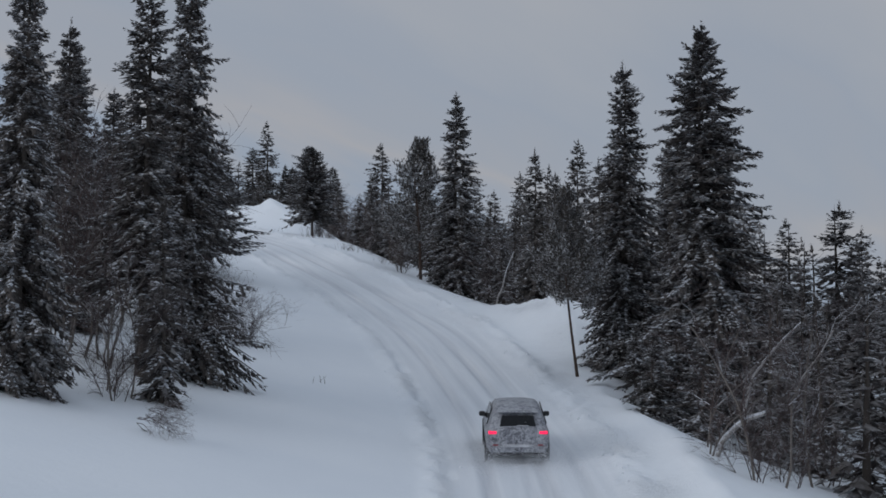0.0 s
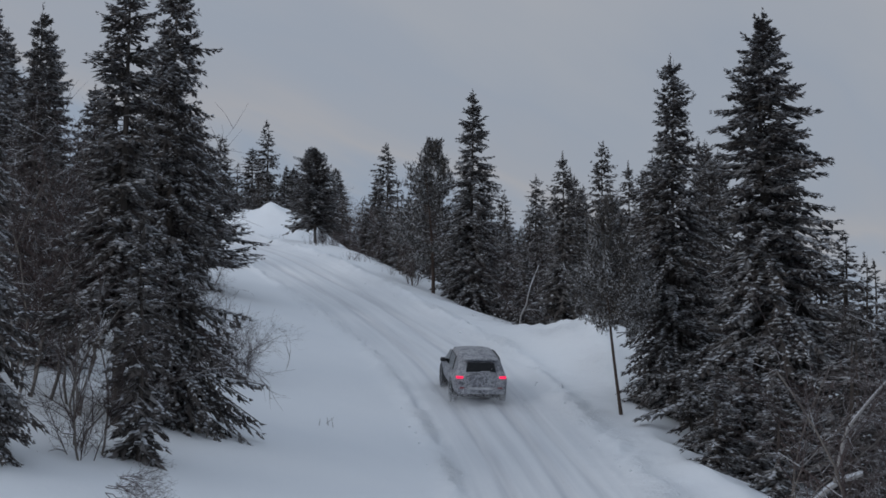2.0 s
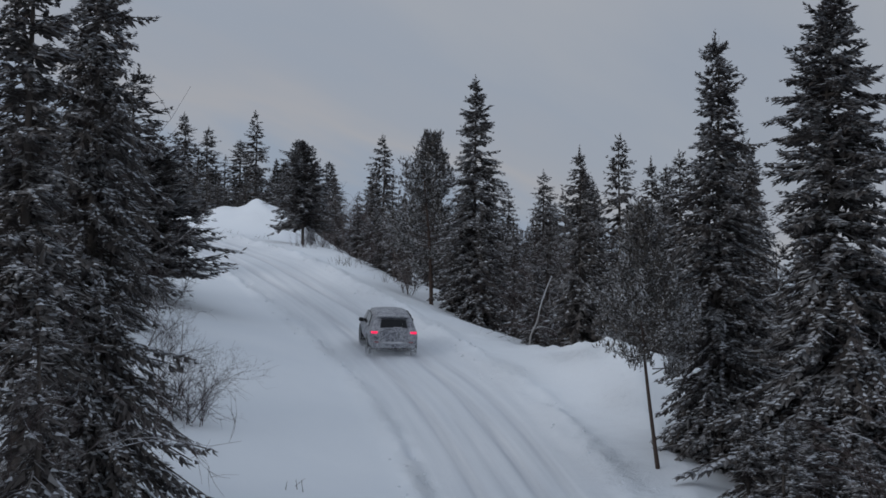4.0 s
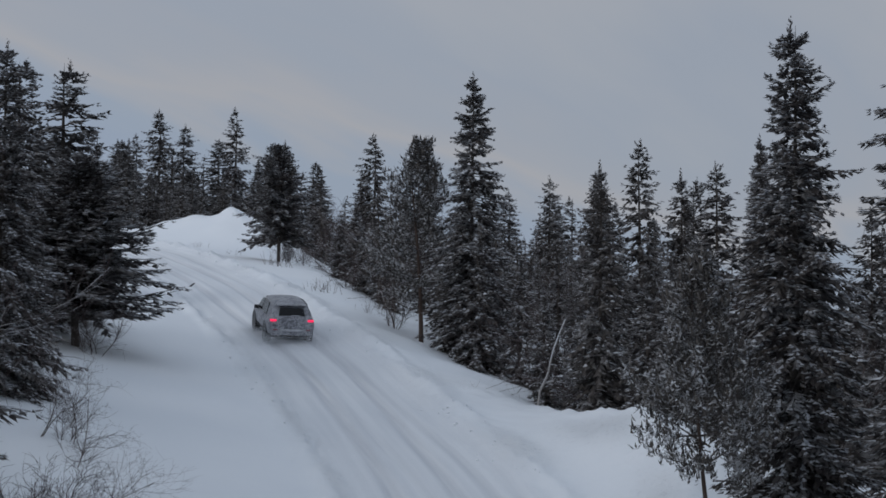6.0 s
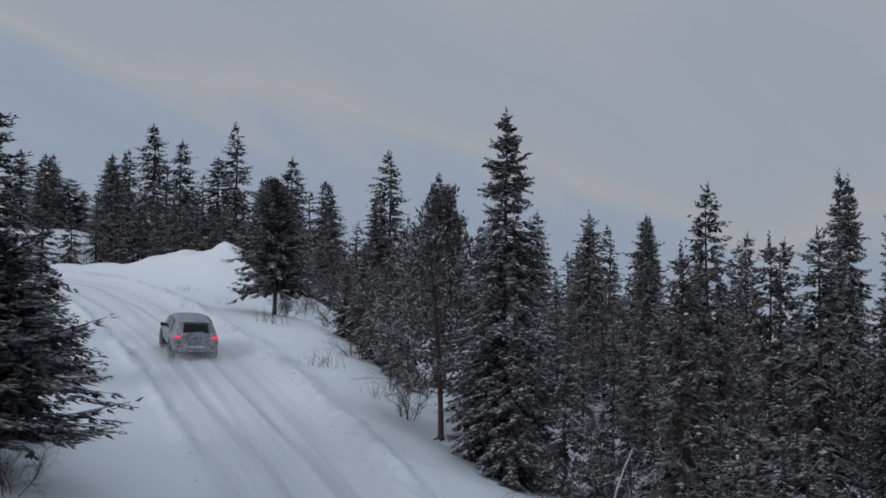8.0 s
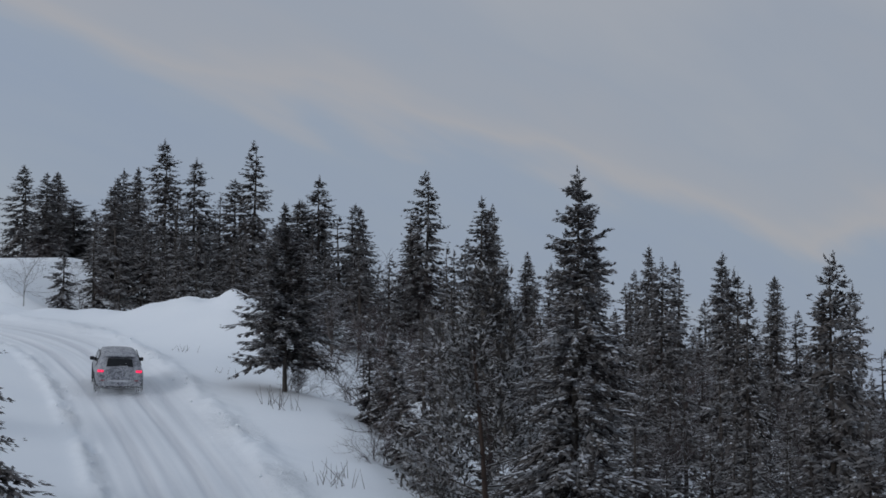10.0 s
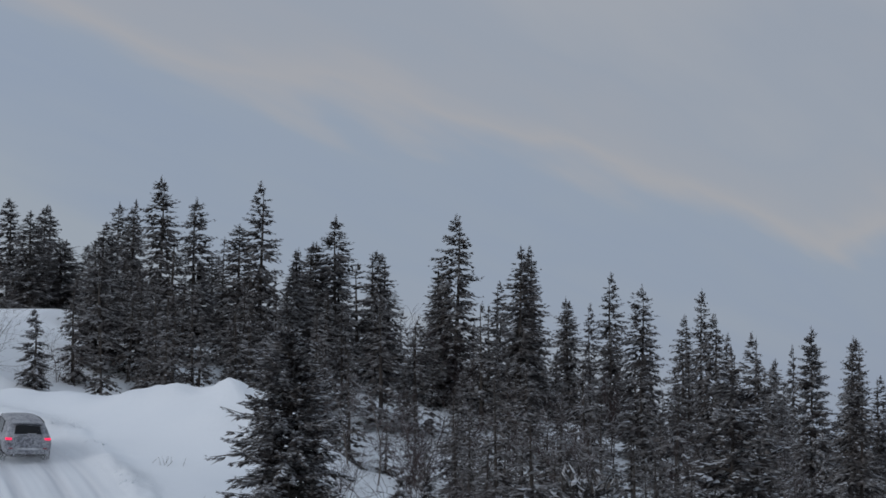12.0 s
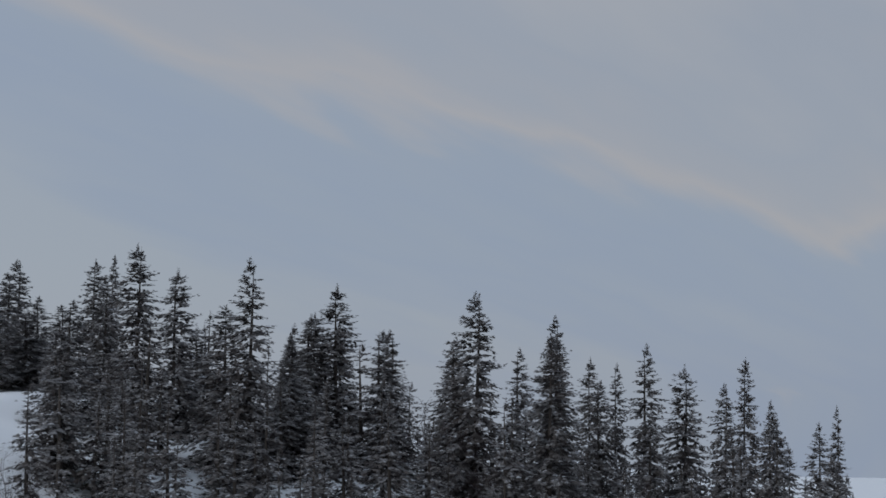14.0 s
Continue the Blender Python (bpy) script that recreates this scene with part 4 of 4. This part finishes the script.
WRAP = camouflage()
GLASS = plain("dark_glass", (0.008, 0.009, 0.011), 0.12)
GLASS.node_tree.nodes["Principled BSDF"].inputs["Specular IOR Level"].default_value = 0.25
RUBBER = plain("snowy_tyre", (0.03, 0.03, 0.032), 0.85, var=1.5, scale=20)
ALLOY = plain("alloy", (0.22, 0.22, 0.23), 0.4, 0.7)
BLACK = plain("black_plastic", (0.018, 0.018, 0.02), 0.5)
RED = glow("tail_light", (1.0, 0.02, 0.10), 1.05)
RED_DIM = plain("reflector_red", (0.25, 0.02, 0.03), 0.35)
CAKED = snow_cover("caked_snow", (0.36, 0.37, 0.40), (0.66, 0.68, 0.72))
POWDER = snow_cover("powder_snow")
WHITE = glow("head_light", (1.0, 0.97, 0.9), 2.0)


def car_body_sections():
    """Half outlines from the tail (y = -2.25) to the nose (y = 2.25): (y, [(x, z) from the sill up to the middle of the roof])."""
    s = []

    def sec(y, sill, wide, belt, shoulder_x, roof_x, roof_z, low=0.0):
        s.append((y, [(sill * 0.82, 0.36 + low), (sill, 0.42 + low), (wide, 0.66), (wide, 0.86), (wide - 0.02, belt - 0.07), (shoulder_x, belt),
                      ((shoulder_x + roof_x) / 2 + 0.02, (belt + roof_z) / 2 + 0.02), (roof_x, roof_z - 0.05), (roof_x - 0.13, roof_z), (roof_x * 0.45, roof_z + 0.025), (0, roof_z + 0.03)]))
    sec(-2.28, 0.72, 0.80, 0.98, 0.70, 0.60, 1.02, 0.16)
    sec(-2.22, 0.84, 0.89, 1.02, 0.83, 0.74, 1.08, 0.10)
    sec(-2.10, 0.88, 0.93, 1.06, 0.86, 0.74, 1.18, 0.04)
    sec(-1.86, 0.90, 0.945, 1.07, 0.87, 0.68, 1.50)
    sec(-1.66, 0.90, 0.95, 1.07, 0.87, 0.67, 1.62)
    sec(-1.0, 0.90, 0.95, 1.05, 0.87, 0.67, 1.665)
    sec(-0.2, 0.90, 0.945, 1.03, 0.87, 0.67, 1.67)
    sec(0.45, 0.90, 0.94, 1.02, 0.87, 0.66, 1.62)
    sec(0.85, 0.90, 0.94, 1.01, 0.87, 0.68, 1.42)
    sec(1.22, 0.90, 0.94, 1.0, 0.86, 0.74, 1.12)
    sec(1.7, 0.89, 0.93, 0.97, 0.84, 0.74, 1.03)
    sec(2.1, 0.84, 0.88, 0.88, 0.78, 0.66, 0.93, 0.04)
    sec(2.28, 0.66, 0.70, 0.74, 0.6, 0.5, 0.80, 0.12)
    return s


def loft(sections):
    bm = bmesh.new()
    rings = []
    for y, half in sections:
        pts = [(x, z) for x, z in half] + [(-x, z) for x, z in half[-2::-1]]
        rings.append([bm.verts.new((x, y, z)) for x, z in pts])
    for a, b in zip(rings, rings[1:]):
        for i in range(len(a) - 1):
            bm.faces.new((a[i], a[i + 1], b[i + 1], b[i]))
        bm.faces.new((a[-1], a[0], b[0], b[-1]))
    bm.faces.new(rings[0])
    bm.faces.new(rings[-1][::-1])
    return bm


def slab(pts, thick):
    """A plate through the corner points, thick along its normal."""
    bm = bmesh.new()
    p = [Vector(q) for q in pts]
    n = (p[1] - p[0]).cross(p[2] - p[0]).normalized() * thick
    a = [bm.verts.new(q) for q in p]
    b = [bm.verts.new(q + n) for q in p]
    k = len(p)
    bm.faces.new(a[::-1])
    bm.faces.new(b)
    for i in range(k):
        bm.faces.new((a[i], a[(i + 1) % k], b[(i + 1) % k], b[i]))
    bmesh.ops.bevel(bm, geom=bm.edges[:], offset=abs(thick) * 0.35, segments=1, affect="EDGES")
    return bm


def ring_solid(profile, n=28):
    """A wheel part: (radius, x) outline turned about the x axis."""
    bm = bmesh.new()
    rings = []
    for i in range(n):
        a = 2 * math.pi * i / n
        rings.append([bm.verts.new((x, r * math.cos(a), r * math.sin(a))) for r, x in profile])
    k = len(profile)
    for i in range(n):
        for j in range(k):
            bm.faces.new((rings[i][j], rings[i][(j + 1) % k], rings[(i + 1) % n][(j + 1) % k], rings[(i + 1) % n][j]))
    return bm


def build_car():
    car = new("car")
    tagged(car, "grey camouflaged sport utility car driving, dusted with powder snow", "car")
    body = part("body", loft(car_body_sections()), WRAP, car, "body in mottled grey camouflage foil", True)
    mod = body.modifiers.new("round", "SUBSURF")
    mod.levels = mod.render_levels = 2
    # tail
    part("rear_window", slab([(-0.53, -2.165, 1.15), (0.53, -2.165, 1.15), (0.46, -1.985, 1.455), (-0.46, -1.985, 1.455)], -0.05), GLASS, car, "dark rear window")
    part("roof_spoiler", box(0, -1.86, 1.56, 1.2, 0.34, 0.06, 0.025), WRAP, car)
    part("wiper", box(0.14, -2.215, 1.185, 0.34, 0.02, 0.02, 0.006), CAKED, car, "snow-caked rear wiper")
    for s in (-1, 1):
        part("tail_light", box(s * 0.745, -2.185, 0.985, 0.25, 0.20, 0.088, 0.035, 3), RED, car, "glowing red tail light")
        part("reflector", box(s * 0.66, -2.262, 0.62, 0.16, 0.03, 0.04, 0.01), RED_DIM, car)
        part("mirror", box(s * 0.99, 0.62, 1.10, 0.19, 0.13, 0.15, 0.055, 3), BLACK, car, "black door mirror")
        part("mirror_arm", box(s * 0.94, 0.64, 1.04, 0.12, 0.06, 0.05, 0.015), BLACK, car)
        part("side_window", slab([(s * 0.872, -1.35, 1.09), (s * 0.872, -0.22, 1.08), (s * 0.735, -0.22, 1.56), (s * 0.73, -1.15, 1.53)][::s], 0.03), GLASS, car, "dark rear side window")
        part("side_window", slab([(s * 0.872, -0.14, 1.08), (s * 0.872, 0.86, 1.07), (s * 0.735, 0.36, 1.52), (s * 0.735, -0.14, 1.56)][::s], 0.03), GLASS, car, "dark front side window")
        part("headlight", box(s * 0.66, 2.11, 0.76, 0.3, 0.16, 0.10, 0.03), WHITE, car)
        part("exhaust", box(s * 0.55, -2.24, 0.36, 0.16, 0.10, 0.05, 0.015), BLACK, car)
    part("windscreen", slab([(-0.7, 1.18, 1.10), (0.7, 1.18, 1.10), (0.6, 0.56, 1.57), (-0.6, 0.56, 1.57)], 0.03), GLASS, car)
    part("bumper", box(0, -2.24, 0.50, 1.66, 0.16, 0.20, 0.05, 3), WRAP, car, "rear bumper")
    part("bumper_snow", box(0, -2.285, 0.60, 0.9, 0.11, 0.08, 0.04, 3), CAKED, car, "packed snow on the bumper ledge")
    part("number_plate", box(0, -2.278, 0.80, 0.50, 0.03, 0.10, 0.012), WRAP, car, "number plate hidden under foil and snow")
    part("diffuser", box(0, -2.16, 0.36, 1.3, 0.18, 0.16, 0.03), BLACK, car, "dark underside")
    part("underbody", box(0, 0, 0.33, 1.55, 4.0, 0.14, 0.03), BLACK, car)
    wheels = []
    for x in (-0.80, 0.80):
        for y in (-1.36, 1.38):
            arch = ring_solid([(0.37, -0.02), (0.43, -0.02), (0.43, 0.02), (0.37, 0.02)])
            bmesh.ops.translate(arch, vec=(x + 0.135 * (1 if x > 0 else -1), y, 0.40), verts=arch.verts)
            part("wheel_arch", arch, BLACK, car)
            well = ring_solid([(0.02, -0.1), (0.40, -0.1), (0.40, 0.1), (0.02, 0.1)], 20)
            bmesh.ops.translate(well, vec=(x + 0.045 * (1 if x > 0 else -1), y, 0.40), verts=well.verts)
            part("wheel_well", well, BLACK, car)
            w = new("wheel")
            w.parent = car
            part("tyre", ring_solid([(0.24, -0.11), (0.34, -0.115), (0.36, -0.09), (0.36, 0.09), (0.34, 0.115), (0.24, 0.11)]), RUBBER, w, "black winter tyre packed with snow", True)
            rim = ring_solid([(0.02, -0.05), (0.07, -0.09), (0.07, 0.09), (0.02, 0.05)], 12)
            for k in range(5):
                sp = box(0, 0, 0.15, 0.05, 0.06, 0.20, 0.01, 1)
                bmesh.ops.translate(sp, vec=(0.07 if x > 0 else -0.07, 0, 0), verts=sp.verts)
                bmesh.ops.rotate(sp, cent=(0, 0, 0), matrix=Matrix.Rotation(2 * math.pi * k / 5, 3, "X"), verts=sp.verts)
                tmp = bpy.data.meshes.new("spoke")
                sp.to_mesh(tmp)
                sp.free()
                rim.from_mesh(tmp)
                bpy.data.meshes.remove(tmp)
            part("rim", rim, ALLOY, w, "alloy rim")
            wheels.append((w, x * 1.03, y))
    # powder thrown up by the wheels: loose grains in a low drift
    rs = np.random.RandomState(8)
    for nm, n, cx, cy, sx, sy, sz in (("snow_spray", 7000, -0.9, -1.9, 0.45, 1.5, 0.32), ("snow_spray", 7000, 0.9, -2.0, 0.45, 1.5, 0.32), ("snow_spray", 4200, 0, -2.7, 0.9, 1.1, 0.24), ("snow_spray", 2600, -1.15, 0.4, 0.25, 1.3, 0.16)):
        P = np.stack([rs.normal(cx, sx, n), cy - np.abs(rs.normal(0, sy, n)) + 0.5, np.abs(rs.normal(0, sz, n)) + 0.02], 1)
        q = rs.uniform(0.004, 0.013, n)[:, None]
        a, b, c = (unit(rs.normal(0, 1, (n, 3))) for _ in range(3))
        v = np.stack([P + a * q, P + b * q, P + c * q, P - (a + b + c) * q * 0.6], 1).reshape(-1, 3)
        f = (np.array([[0, 1, 2], [0, 2, 3], [0, 3, 1], [1, 3, 2]])[None] + np.arange(n)[:, None, None] * 4).reshape(-1, 3)
        ob = new(nm, mesh_of("snow_spray", v, f, POWDER))
        ob.parent = car
        tagged(ob, "fine powder snow whirled up behind the wheels", kind="stuff")
    return car, wheels


CAR, WHEELS = build_car()
CAR_T = [0, 1, 2, 3, 4, 5.5, 6.5, 7.5, 8, 9, 10, 10.5, 11, 12, 13, 14]
CAR_Y = [50.93, 59.59, 68.02, 76.22, 84.2, 95.79, 103.28, 110.57, 114.15, 121.2, 128.0, 131.4, 134.73, 141.28, 147.7, 153.9]


def tail_y(t):
    """How far along the tail is: a cubic through the drive."""
    c = np.polyfit(CAR_T, CAR_Y, 4)
    return float(np.polyval(c, t))


def car_pose(t):
    y = tail_y(t)
    x = float(table(ROAD_X, y))
    dx = float(table(ROAD_X, y + 2.5) - table(ROAD_X, y - 0.2)) / 2.7
    head = math.atan2(-dx, 1.0) + radians(1.5) * math.sin(t * 1.1) - radians(3)
    fx, fy = -math.sin(head), math.cos(head)
    cx, cy = x + fx * 2.2, y + fy * 2.2

    def road(px, py):
        return float(table(ROAD_Z, py)) - 0.05
    zf, zb = road(cx + fx * 1.37, cy + fy * 1.37), road(cx - fx * 1.37, cy - fy * 1.37)
    pitch = math.degrees(math.atan2(zf - zb, 2.74))
    return pose(cx, cy, (zf + zb) / 2 + 0.02 * math.sin(t * 7), pitch + 0.5 * math.sin(t * 5), 0.6 * math.sin(t * 3.3), math.degrees(head))


def motions():
    n = 140
    rows = [(14.0 * i / n, car_pose(14.0 * i / n)) for i in range(n + 1)]
    walk(CAR, rows)
    for w, x, y in WHEELS:
        spins, turn = [], 0.0
        m = 420
        for i in range(m + 1):
            t = 14.0 * i / m
            if i:
                turn += (car_pose(t).translation - car_pose(14.0 * (i - 1) / m).translation).length / 0.36
            spins.append((t, Matrix.Translation((x, y, 0.36)) @ Matrix.Rotation(-turn, 4, "X")))
        walk(w, spins)


motions()
